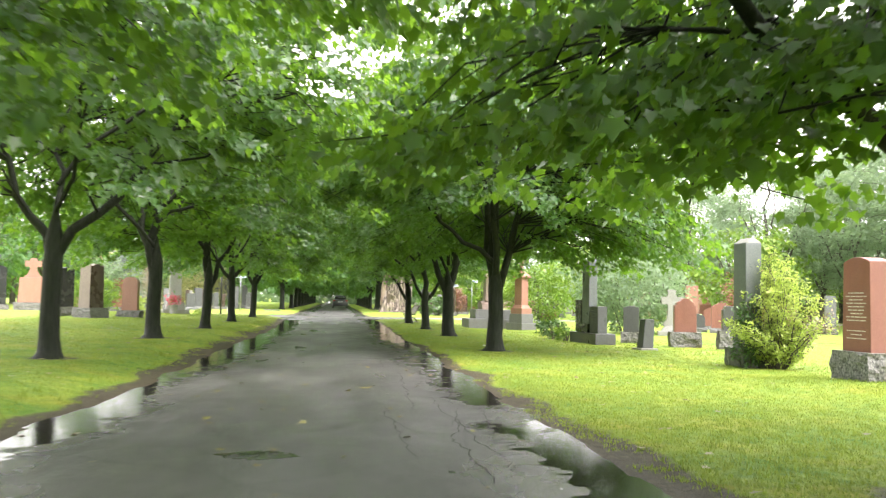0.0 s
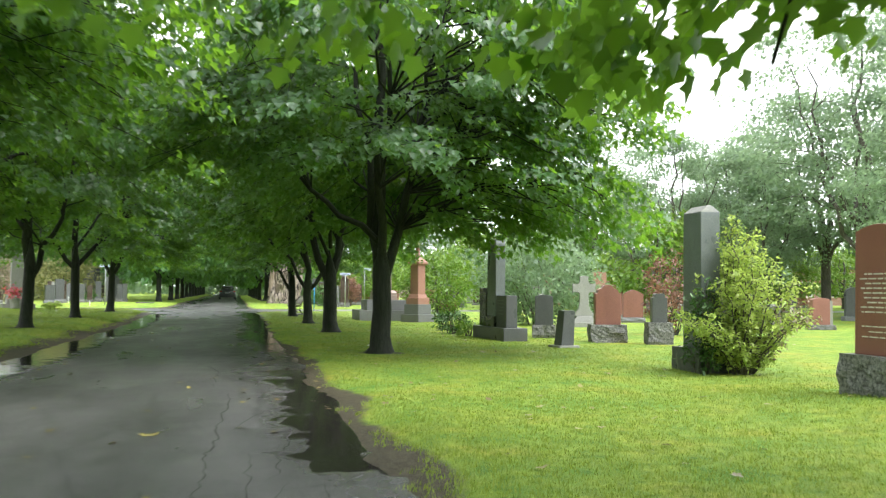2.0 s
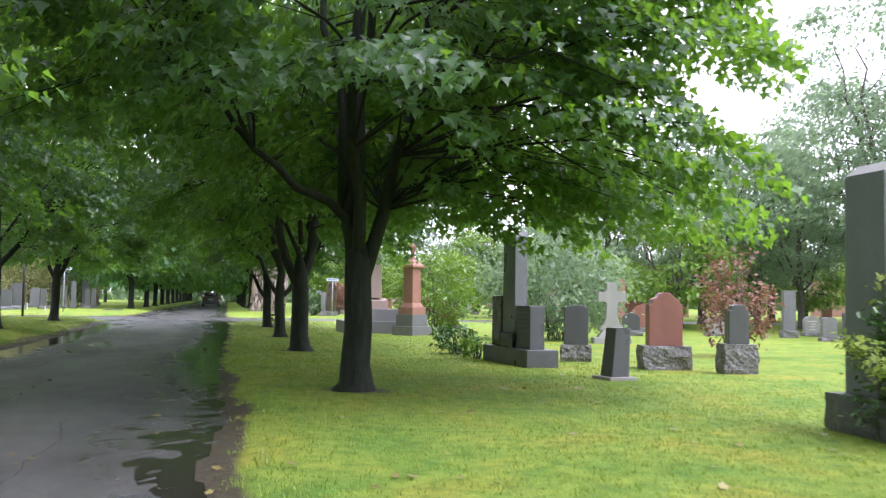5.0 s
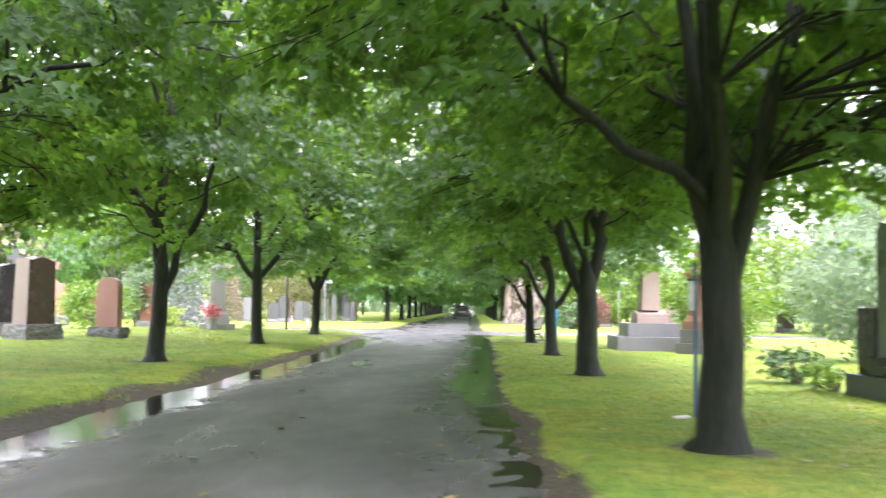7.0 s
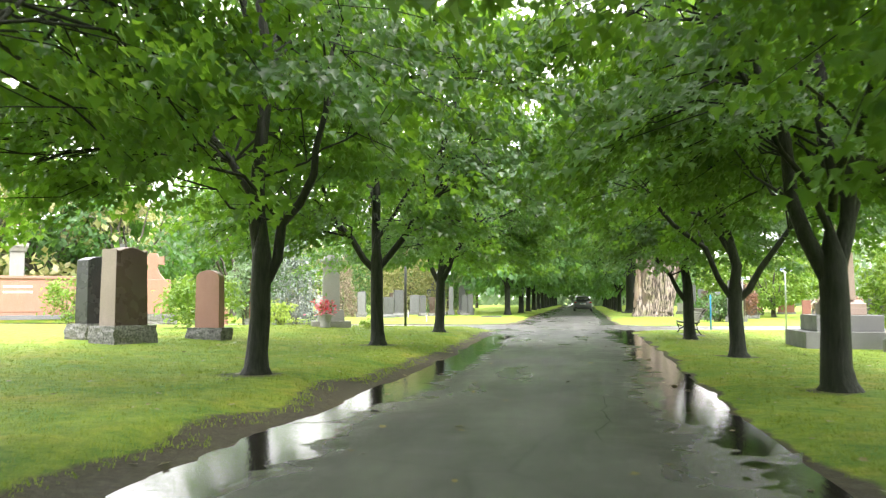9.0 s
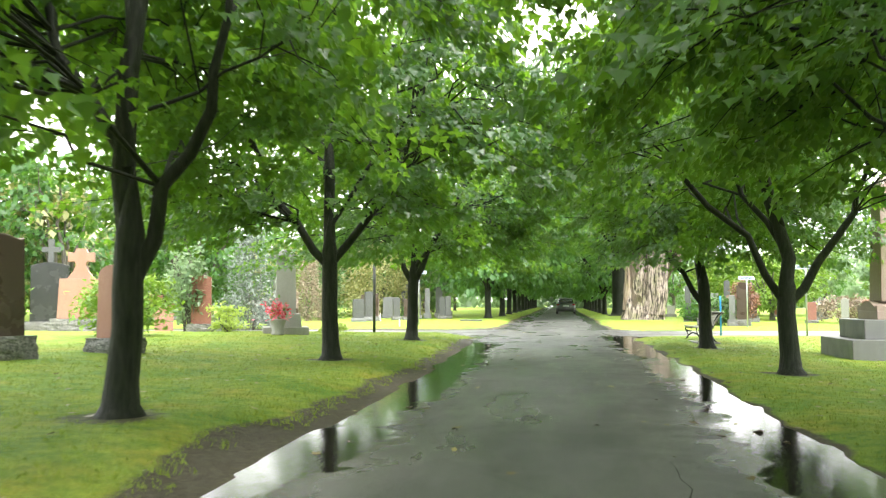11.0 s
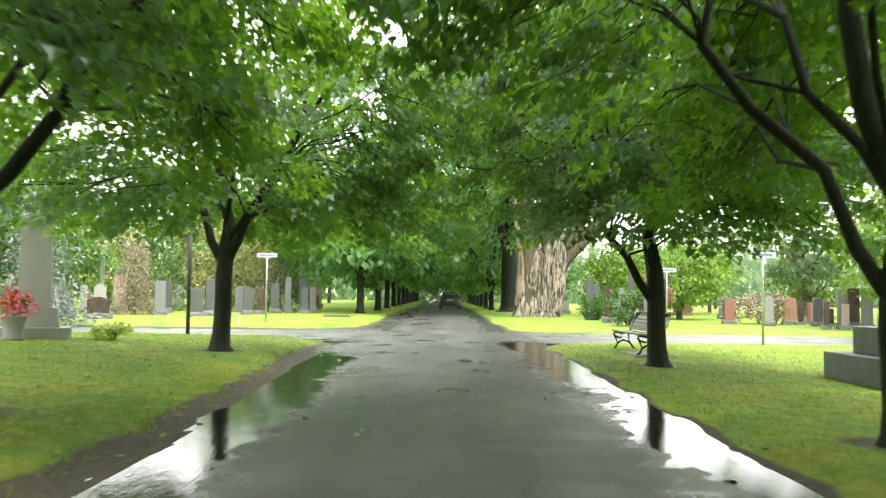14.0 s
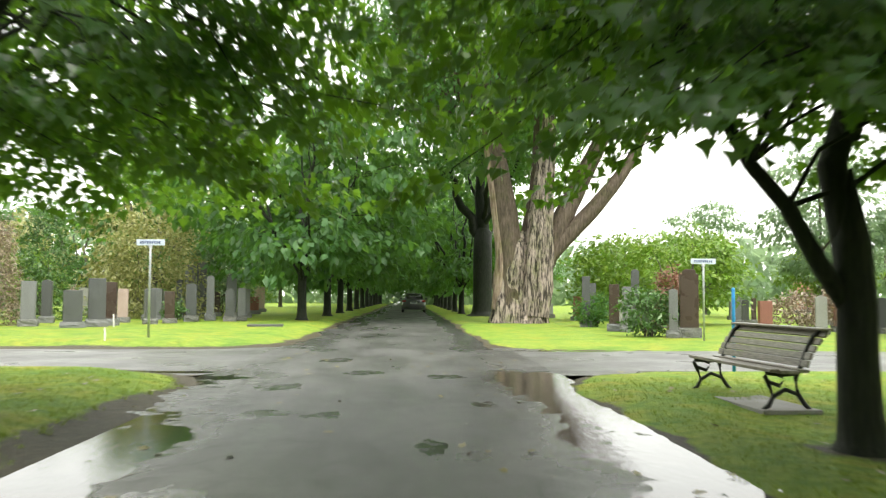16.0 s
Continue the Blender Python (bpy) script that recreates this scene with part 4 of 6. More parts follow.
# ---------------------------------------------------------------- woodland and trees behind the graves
# airy pale green trees, their leaf colour lightened by the haze of distance
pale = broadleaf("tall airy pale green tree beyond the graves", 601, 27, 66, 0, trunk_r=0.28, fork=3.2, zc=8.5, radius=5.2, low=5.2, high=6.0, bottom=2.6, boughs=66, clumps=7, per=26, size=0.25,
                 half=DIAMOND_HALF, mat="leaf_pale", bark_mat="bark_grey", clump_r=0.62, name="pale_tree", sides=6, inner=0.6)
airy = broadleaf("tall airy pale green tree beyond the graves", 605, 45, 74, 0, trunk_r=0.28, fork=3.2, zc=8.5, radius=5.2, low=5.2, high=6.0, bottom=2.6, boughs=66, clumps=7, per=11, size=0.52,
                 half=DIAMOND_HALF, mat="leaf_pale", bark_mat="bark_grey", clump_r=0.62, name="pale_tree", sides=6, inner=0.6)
lime = broadleaf("light green round-headed tree beyond the graves", 602, 19, 62, 0, trunk_r=0.2, fork=1.4, zc=3.2, radius=3.4, low=2.6, high=2.6, bottom=0.7, boughs=50, clumps=6, per=14, size=0.33,
                 half=DIAMOND_HALF, mat="leaf_lime", bark_mat="bark_grey", clump_r=0.5, name="small_tree", sides=5, inner=0.3)
deep = broadleaf("dark green tree in the far wood", 603, -30, 62, 0.2, trunk_r=0.3, fork=2.2, zc=6.2, radius=5.0, low=5.0, high=5.6, bottom=1.2, boughs=66, clumps=6, per=8, size=0.56,
                 half=DIAMOND_HALF, mat="leaf_far", bark_mat="bark_grey", clump_r=0.6, name="wood_tree", sides=5, inner=0.3)
gold = broadleaf("yellow-green broad tree beyond the graves", 604, -34, 84, 0.2, trunk_r=0.3, fork=1.6, zc=4.6, radius=6.2, low=3.6, high=5.2, bottom=0.8, boughs=66, clumps=6, per=8, size=0.56,
                 half=DIAMOND_HALF, mat="leaf_yellow", bark_mat="bark_grey", clump_r=0.65, name="yellow_tree", sides=5, inner=0.3)
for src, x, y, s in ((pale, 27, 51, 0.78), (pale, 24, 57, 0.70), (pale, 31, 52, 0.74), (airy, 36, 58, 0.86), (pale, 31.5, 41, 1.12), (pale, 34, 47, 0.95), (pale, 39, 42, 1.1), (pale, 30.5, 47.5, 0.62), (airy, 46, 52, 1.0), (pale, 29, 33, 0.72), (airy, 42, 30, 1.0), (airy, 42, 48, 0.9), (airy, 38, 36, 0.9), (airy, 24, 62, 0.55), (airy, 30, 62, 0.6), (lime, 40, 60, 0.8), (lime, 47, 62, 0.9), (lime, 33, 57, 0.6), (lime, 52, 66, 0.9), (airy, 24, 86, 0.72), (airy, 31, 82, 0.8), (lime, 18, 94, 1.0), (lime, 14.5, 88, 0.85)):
    ob = copy_thing(src, pose(x, y, lawn_z(x, y) - 0.05, 0, 0, float(rng_far.uniform(0, 360))))
    ob.scale = (s, s, s)
for src, places in ((airy, [(33, 84), (54, 92), (22, 100), (40, 108)]), (lime, [(13, 76), (26, 90), (15, 96), (24, 48), (34, 70)]),
                    (deep, [(-36, 56), (-23.5, 60), (-14.5, 90), (-20, 93), (-39, 84), (-13, 84.5), (-30, 66), (-21, 74), (-26, 84), (-34, 74), (-18, 98), (-30, 104), (-44, 88), (-14, 118), (30, 124), (14, 130), (-26, 132), (50, -20), (-44, -16), (0, -42)]),
                    (gold, [(-24, 92), (-48, 76), (-14, 88)]), (lime, [(-18, 79), (-30, 86), (-12, 104), (-21, 110)]), (airy, [(-16, 96), (-38, 98), (-27, 78), (-12, 122)])):
    for x, y in places:
        s = float(rng_far.uniform(0.85, 1.25)) * (0.62 if x < -10 and y > 45 else 0.75 if x > 10 and y > 60 else 0.84 if x > 10 and src is airy else 1.0) * (0.9 if src is lime and y > 60 else 0.72 if x > 10 and y > 60 else 1.0)
        ob = copy_thing(src, pose(x, y, lawn_z(x, y) - 0.05, 0, 0, float(rng_far.uniform(0, 360))))
        ob.scale = (s, s, s * float(rng_far.uniform(0.9, 1.15)))

for src, x, y, s in ((gold, -29, 62, 0.95), (gold, -38, 66, 0.9), (deep, -21.5, 70, 0.8), (deep, -45, 58, 0.9)):
    ob = copy_thing(src, pose(x, y, lawn_z(x, y) - 0.05, 0, 0, 40 * s))
    ob.scale = (s, s, s)

# closed belt of far woodland round the cemetery; its pale leaves stand in for haze
rw = np.random.default_rng(15)
cl = []
for k in range(4200):
    a = rw.uniform(0, 2 * math.pi)
    r = rw.uniform(125, 165)
    top_h = (12.5 if math.sin(a) < 0 else 9.0) + 3 * wob(8 * math.cos(a), 8 * math.sin(a), 1.0, 3.0)
    cl.append((r * math.sin(a), 40 + r * math.cos(a), top_h * rw.uniform(0.0, 1.0) ** 1.2))
cl = np.array(cl)
q = np.repeat(cl, 14, 0) + rw.normal(0, 1, (len(cl) * 14, 3)) * (2.4, 2.4, 0.9)
q[:, 2] = np.maximum(q[:, 2], 0.1)
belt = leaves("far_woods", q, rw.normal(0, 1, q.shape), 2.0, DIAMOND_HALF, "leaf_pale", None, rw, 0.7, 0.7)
tagged(belt, "distant green woodland closing the cemetery, haze put into its pale leaf colour", "woods", kind="stuff")
# ---------------------------------------------------------------- gravestones
GRAVES = "gravestones on the lawn"


def tablet_outline(w, h, style):
    a = w / 2
    if style == "round":
        return [(-a, 0), (a, 0)] + [(a * math.cos(t), h - 0.32 * w + 0.32 * w * math.sin(t)) for t in np.linspace(0, math.pi, 13)]
    if style == "arch":
        return [(-a, 0), (a, 0)] + [(y, h - 0.10 * w * (y / a) ** 2) for y in np.linspace(a, -a, 9)]
    if style == "serpentine":
        return [(-a, 0), (a, 0)] + [(y, h - 0.05 * w + 0.05 * w * math.cos(2 * math.pi * y / a * 0.5) + (0.04 * w if abs(y) > 0.92 * a else 0)) for y in np.linspace(a, -a, 15)]
    if style == "peak":
        return [(-a, 0), (a, 0), (a, h - 0.22 * w), (0.35 * a, h - 0.05 * w), (0.0, h), (-0.35 * a, h - 0.05 * w), (-a, h - 0.22 * w)]
    if style == "shoulder":
        return [(-a, 0), (a, 0), (a, h - 0.28 * w), (0.72 * a, h - 0.26 * w), (0.66 * a, h - 0.05 * w), (0.4 * a, h), (-0.4 * a, h), (-0.66 * a, h - 0.05 * w), (-0.72 * a, h - 0.26 * w), (-a, h - 0.28 * w)]
    if style == "crown":
        side_ = [(a, h - 0.34 * w), (0.84 * a, h - 0.33 * w), (0.78 * a, h - 0.20 * w), (0.46 * a, h - 0.13 * w), (0.36 * a, h - 0.04 * w), (0.16 * a, h)]
        return [(-a, 0), (a, 0)] + side_ + [(-y, z) for y, z in reversed(side_)]
    return [(-a, 0), (a, 0), (a, h), (-a, h)]


def writing(bm, x, w, z0, z1, rows, rng, face=-1, thick=0.006):
    """Unreadable lines as broken bars, proud of the face by a few millimetres."""
    for z in np.linspace(z1, z0, rows):
        end = w / 2 * rng.uniform(0.5, 1.0)
        y = -end
        while y < end:
            ln = min(rng.uniform(0.05, 0.16) * w * 1.6, end - y)
            hgt = 0.36 * (z1 - z0) / max(rows, 2)
            xa, xb = sorted((x - 0.004 * 0, x + face * thick))
            box(bm, xa, xb, y, y + ln, z - hgt / 2, z + hgt / 2, 0)
            y += ln + 0.02 * w * 2
    return bm


def gravestone(label, x, y, w, d, h, mat, style="flat", base_h=0.3, base_out=0.12, base_mat="rock_pitched", turn=0.0, seed=1, rows=0, taper=1.0, z=None, rough_base=True, group=GRAVES, name="gravestone", lean=0.0, panel=""):
    """A tablet on its base; its written face looks towards -x."""
    rng = np.random.default_rng(seed)
    g = thing(name, label, "gravestone", x, y, (lawn_z(x, y) if z is None else z) - 0.03, turn, group)
    if base_h > 0:
        bm = bmesh.new()
        if rough_base:
            rough_block(bm, -d / 2 - base_out, d / 2 + base_out, -w / 2 - base_out, w / 2 + base_out, 0, base_h + 0.03, 0.034, seed, cuts=9 if y < 36 and -12 < x < 13 else 4)
        else:
            box(bm, -d / 2 - base_out, d / 2 + base_out, -w / 2 - base_out, w / 2 + base_out, 0, base_h + 0.03, 0.015)
        part("base", bm, base_mat, g)
    bm = bmesh.new()
    slab(bm, tablet_outline(w, h - base_h, style), -d / 2, d / 2, 0.012)
    for v in bm.verts:
        f = 1 - (1 - taper) * v.co.z / max(0.01, h - base_h)
        v.co.x *= f
        v.co.y *= f
        v.co.x += lean * v.co.z
        v.co.z += base_h + 0.028
    part("tablet", bm, mat, g)
    if panel:
        bm = bmesh.new()
        slab(bm, tablet_outline(w * 0.985, (h - base_h) * 0.985, style), -d / 2 - 0.004, d / 2 + 0.004, 0.003)
        for v in bm.verts:
            f = 1 - (1 - taper) * v.co.z / max(0.01, h - base_h)
            v.co.x *= f
            v.co.y *= f
            v.co.z += base_h + 0.03
        part("polished_face", bm, panel, g, "dark polished faces")
    if rows:
        bm = bmesh.new()
        tall = h - base_h
        for z0, z1, lines_, share in ((0.35, 0.64, 9, 0.84), (0.16, 0.24, 3, 0.72)) if rows > 10 else ((0.25, 0.74, rows, 0.66),):
            face_x = -d / 2 * (1 - (1 - taper) * (z0 + z1) / 2) - 0.001
            writing(bm, face_x, w * share, base_h + z0 * tall, base_h + z1 * tall, lines_, rng)
        tagged(part("inscription", bm, "lettering", g, "rows of pale cut lettering"), kind="stuff")
    return g


# red granite pillar stone with a written face
gravestone("polished red granite pillar stone on a rock-pitched grey base", 8.08, 11.93, 0.70, 0.36, 1.80, "granite_red", "arch", 0.42, 0.11, seed=2, rows=12, taper=0.93, name="red_gravestone")
# its carved grey neighbour
gravestone("grey granite monument beside the red pillar stone", 10.4, 13.6, 0.8, 0.6, 2.0, "granite_light", "shoulder", 0.4, 0.15, seed=3, name="grey_gravestone")

# tall dark column in a bush
g = thing("column_monument", "tall dark grey granite column half hidden by a bush", "monument", 8.23, 16.0, lawn_z(8.2, 16.0) - 0.03)
bm = bmesh.new()
rough_block(bm, -0.27, 0.32, -0.40, 0.40, 0, 0.38, 0.02, 4)
part("base", bm, "granite_dark", g)
bm = bmesh.new()
box(bm, -0.16, 0.17, -0.27, 0.27, 0.37, 2.40, 0.015, 0.95)
part("shaft", bm, "granite_slate", g)
bm = bmesh.new()
box(bm, -0.152, 0.162, -0.256, 0.256, 2.398, 2.5, 0.006, 0.2, 0.9)
part("cap", bm, "granite_light", g)

# black stepped monument with a tall stele
g = thing("black_monument", "stepped black granite monument with a tall central stele", "monument", 7.70, 24.55, lawn_z(7.7, 24.55) - 0.03, 4, GRAVES)
bm = bmesh.new()
box(bm, -0.30, 0.30, -1.08, 1.06, 0, 0.34, 0.015)
part("base", bm, "granite_dark", g)
bm = bmesh.new()
box(bm, -0.22, 0.2, -0.22, 0.62, 0.338, 0.60, 0.012)
part("plinth", bm, "granite_black", g)
bm = bmesh.new()
slab(bm, [(-0.14, 0.598), (0.46, 0.598), (0.44, 2.34), (0.34, 2.46), (0.12, 2.42), (-0.10, 2.47), (-0.14, 2.36)], -0.14, 0.11, 0.014)
part("stele", bm, "granite_slate", g, "tall stele with a curled top")
bm = bmesh.new()
box(bm, -0.15, 0.13, -0.86, -0.2, 0.338, 1.10, 0.014)
part("wing", bm, "granite_dark", g, "low side tablet with cut lettering")
bm = bmesh.new()
box(bm, -0.15, 0.13, 0.5, 0.98, 0.338, 1.28, 0.014)
part("wing", bm, "granite_black", g)
bm = bmesh.new()
writing(bm, -0.151, 0.4, 0.66, 0.98, 5, np.random.default_rng(4))
for v in bm.verts:
    v.co.y -= 0.53
tagged(part("inscription", bm, "granite_grey", g, "faint cut lettering"), kind="stuff")

gravestone("small dark tapering stone post tilted on its slab", 8.17, 21.45, 0.32, 0.30, 0.78, "granite_dark", "flat", 0.05, 0.09, "concrete", 8, 5, 0, 0.86, rough_base=False, name="stone_post", lean=0.09)
gravestone("dark grey round-topped gravestone on a rough base", 9.1, 25.2, 0.46, 0.22, 1.10, "granite_dark", "arch", 0.33, 0.05, seed=6, name="dark_gravestone", turn=72)
gravestone("red granite gravestone with a crowned shouldered top on a pitched base", 10.03, 23.4, 0.60, 0.28, 1.36, "granite_red", "crown", 0.42, 0.12, seed=7, rows=0, turn=76)
g = gravestone("dark rough granite column stone beside a red-leaved shrub", 10.85, 22.4, 0.34, 0.27, 1.16, "granite_dark", "shoulder", 0.5, 0.1, seed=8, turn=74)

# granite cross
def cross_monument(label, x, y, h, mat, base_mat="granite_light", turn=0.0, k=1.0, name="stone_cross"):
    g = thing(name, label, "gravestone", x, y, lawn_z(x, y) - 0.03, turn, GRAVES)
    bm = bmesh.new()
    box(bm, -0.32 * k, 0.32 * k, -0.55 * k, 0.55 * k, 0, 0.2 * k, 0.015)
    part("base", bm, base_mat, g)
    bm = bmesh.new()
    box(bm, -0.2 * k, 0.2 * k, -0.42 * k, 0.42 * k, 0.198 * k, 0.42 * k, 0.02, 0.8, 0.6)
    part("plinth", bm, mat, g)
    bm = bmesh.new()
    a, b_, t, z0 = 0.15 * k, 0.40 * k, 0.15 * k, 0.418 * k
    arm = h - 0.40 * k
    half_ = [(a * 2.3, z0), (a * 2.1, z0 + 0.10 * k), (a * 1.45, z0 + 0.20 * k), (a * 1.12, z0 + 0.36 * k), (a, arm - t * 1.5), (a * 1.3, arm - t), (b_ * 0.9, arm - t * 0.95), (b_, arm - t * 1.2), (b_, arm + t * 1.2), (b_ * 0.9, arm + t * 0.95),
             (a * 1.3, arm + t), (a, arm + t * 1.5), (a * 0.95, h - 0.05 * k), (a * 1.2, h), (0.4 * a, h + 0.03 * k)]
    slab(bm, half_ + [(-y_, z_) for y_, z_ in reversed(half_)], -0.12 * k, 0.12 * k, 0.012)
    part("cross", bm, mat, g)
    return g


cross_monument("grey carved stone cross on a stepped base", 13.5, 33.1, 1.80, "granite_light", turn=74, k=1.0)

# pink obelisk on three tiers
g = thing("obelisk_monument", "pink granite obelisk on a stepped grey granite base", "monument", 7.86, 42.4, lawn_z(7.8, 42.4) - 0.04)
for hx, hy, z0, z1 in ((1.22, 1.2, 0, 0.50), (0.86, 0.9, 0.498, 0.94)):
    bm = bmesh.new()
    box(bm, -hx, hx, -hy, hy, z0, z1, 0.02)
    part("step", bm, "granite_grey", g)
bm = bmesh.new()
box(bm, -0.5, 0.5, -0.66, 0.66, 0.938, 1.14, 0.02)
curve = [(0.66, 1.25), (0.60, 1.27), (0.52, 1.22), (0.34, 1.30), (0.15, 1.36), (-0.15, 1.36), (-0.34, 1.30), (-0.52, 1.22), (-0.60, 1.27), (-0.66, 1.25)]
slab(bm, [(-0.66, 1.138), (0.66, 1.138)] + curve, -0.5, 0.5, 0.008)
part("pedestal", bm, "granite_pink", g)
bm = bmesh.new()
box(bm, -0.31, 0.31, -0.40, 0.40, 1.358, 4.1, 0.02, 0.74)
box(bm, -0.228, 0.228, -0.294, 0.294, 4.098, 4.45, 0.01, 0.1)
part("shaft", bm, "granite_pink", g)

# orange pillar with a moulded cap
g = thing("pillar_monument", "orange-red granite pillar with a moulded cap on grey steps", "monument", 8.92, 40.0, lawn_z(8.9, 40) - 0.04, 36)
for s, z0, z1 in ((0.50, 0, 0.36), (0.40, 0.358, 0.78)):
    bm = bmesh.new()
    box(bm, -s, s, -s, s, z0, z1, 0.02)
    part("step", bm, "granite_grey", g)
bm = bmesh.new()
box(bm, -0.35, 0.35, -0.35, 0.35, 0.778, 1.05, 0.02)
box(bm, -0.30, 0.30, -0.30, 0.30, 1.048, 1.2, 0.01, 0.8)
box(bm, -0.23, 0.23, -0.23, 0.23, 1.198, 2.40, 0.015, 0.94)
part("pillar", bm, "granite_orange", g)
bm = bmesh.new()
box(bm, -0.225, 0.225, -0.225, 0.225, 2.398, 2.47, 0.006, 1.36)
box(bm, -0.32, 0.32, -0.32, 0.32, 2.468, 2.54, 0.012)
box(bm, -0.29, 0.29, -0.29, 0.29, 2.538, 2.66, 0.02, 0.72)
box(bm, -0.20, 0.20, -0.20, 0.20, 2.658, 2.76, 0.02, 0.45)
part("cap", bm, "granite_orange", g, "flared cap with a domed top")
bm = bmesh.new()
lathe(bm, [(0.10, 2.74), (0.085, 2.8), (0.065, 2.95), (0.10, 3.08), (0.16, 3.2), (0.13, 3.3), (0.04, 3.36)], 14)
part("finial", bm, "granite_orange", g, "", True)

# left lawn
gravestone("tall polished brown granite stone on a pitched base", -8.62, 33.4, 0.86, 0.46, 1.98, "granite_taupe", "serpentine", 0.36, 0.13, seed=10, taper=0.92, turn=160, panel="granite_brown", name="brown_gravestone")
gravestone("dark granite stone with a rough edge behind the brown one", -10.1, 34.9, 0.9, 0.4, 1.85, "granite_black", "arch", 0.34, 0.13, seed=11, taper=0.95, turn=160, name="black_gravestone")
gravestone("pinkish red granite round-topped stone on a grey base", -7.72, 35.6, 0.62, 0.26, 1.58, "granite_orange", "round", 0.26, 0.13, seed=12, taper=0.95, turn=84)
g = gravestone("tall grey granite stele with a stepped base beside flowers", -7.85, 45.8, 0.60, 0.34, 2.25, "granite_light", "flat", 0.2, 0.36, "granite_light", 110, 13, rough_base=False, taper=0.92, name="grey_stele")
bm = bmesh.new()
box(bm, -0.32, 0.32, -0.46, 0.46, 0.225, 0.62, 0.015, 0.9)
part("step", bm, "granite_light", g)
bm = bmesh.new()
box(bm, -0.24, 0.24, -0.36, 0.36, 2.268, 2.36, 0.02)
box(bm, -0.19, 0.19, -0.28, 0.28, 2.358, 2.52, 0.02, 0.4)
part("cap", bm, "granite_light", g)
gravestone("red granite stone overgrown by a leafy vine", -10.9, 46.8, 0.6, 0.3, 1.75, "granite_red", "arch", 0.25, 0.12, seed=14, turn=110)
g = thing("orange_gravestone", "orange granite block with a small flared cross on top", "gravestone", -15.4, 47.6, lawn_z(-15.4, 47.6) - 0.03, 110, GRAVES)
bm = bmesh.new()
rough_block(bm, -0.42, 0.42, -0.85, 0.85, 0, 0.45, 0.04, 31)
part("base", bm, "rock_pitched", g)
bm = bmesh.new()
box(bm, -0.30, 0.30, -0.68, 0.68, 0.448, 1.75, 0.02, 0.92)
part("tablet", bm, "granite_orange", g)
bm = bmesh.new()
slab(bm, [(-0.42, 1.748), (0.42, 1.748), (0.24, 1.98), (0.15, 2.2), (0.20, 2.32), (0.40, 2.30), (0.40, 2.62), (0.20, 2.60), (0.14, 2.74), (-0.14, 2.74), (-0.20, 2.60), (-0.40, 2.62), (-0.40, 2.30), (-0.20, 2.32), (-0.15, 2.2), (-0.24, 1.98)], -0.16, 0.16, 0.012)
part("cross", bm, "granite_orange", g)
g = gravestone("black granite stone topped by a cross", -18.6, 51.0, 1.3, 0.5, 2.6, "granite_black", "arch", 0.4, 0.15, seed=15, turn=110)
bm = bmesh.new()
slab(bm, [(-0.1, 2.58), (0.1, 2.58), (0.1, 3.0), (0.32, 3.0), (0.32, 3.2), (0.1, 3.2), (0.1, 3.5), (-0.1, 3.5), (-0.1, 3.2), (-0.32, 3.2), (-0.32, 3.0), (-0.1, 3.0)], -0.08, 0.08, 0.01)
part("cross", bm, "granite_dark", g)

# the long tomb with an urn column behind it
tomb = thing("tomb", "long low orange granite family tomb", "tomb", -24.5, 52.5, 0.28, 35)
bm = bmesh.new()
box(bm, -2.9, 2.9, -0.6, 0.6, 0, 0.2, 0.02)
part("base", bm, "granite_grey", tomb)
bm = bmesh.new()
box(bm, -2.6, 2.6, -0.45, 0.45, 0.198, 1.85, 0.02)
part("wall", bm, "granite_orange", tomb)
bm = bmesh.new()
box(bm, -2.7, 2.7, -0.52, 0.52, 1.848, 1.98, 0.02)
part("coping", bm, "granite_orange", tomb)
for k, (a0, a1) in enumerate(((-2.5, -1.2), (-0.95, 0.95), (1.2, 2.5))):
    bm = bmesh.new()
    box(bm, a0, a1, -0.475, -0.449, 0.35, 1.72, 0.012)
    box(bm, a0, a1, 0.449, 0.475, 0.35, 1.72, 0.012)
    part("panel", bm, "granite_orange", tomb)
bm = bmesh.new()
for z in (1.45, 1.2):
    box(bm, -0.6, 0.6, -0.484, -0.474, z, z + 0.09, 0)
part("inscription", bm, "lettering", tomb, "lines of pale lettering that cannot be read")
urn = thing("urn_column", "pale stone column with a carved urn top", "monument", -26.0, 54.5, 0.28, 35)
bm = bmesh.new()
box(bm, -0.34, 0.34, -0.34, 0.34, 0, 3.2, 0.03, 0.95)
part("shaft", bm, "granite_light", urn)
bm = bmesh.new()
box(bm, -0.40, 0.40, -0.40, 0.40, 3.198, 3.42, 0.04, 1.2)
box(bm, -0.50, 0.50, -0.50, 0.50, 3.418, 3.6, 0.03)
box(bm, -0.44, 0.44, -0.44, 0.44, 3.598, 3.82, 0.04, 0.5)
lathe(bm, [(0.16, 3.81), (0.22, 3.98), (0.10, 4.14), (0.15, 4.24), (0.04, 4.5)], 12)
part("cap", bm, "granite_light", urn)

# rows of further graves
rg = np.random.default_rng(21)
mats = ["granite_grey", "granite_dark", "granite_light", "granite_red", "granite_pink", "granite_grey", "granite_brown", "granite_orange"]
names = {"granite_grey": "grey granite", "granite_dark": "dark grey granite", "granite_light": "pale weathered stone", "granite_red": "red granite", "granite_pink": "pink granite", "granite_brown": "brown granite", "granite_orange": "orange granite"}
styles = ["flat", "arch", "round", "peak", "shoulder", "serpentine", "flat"]


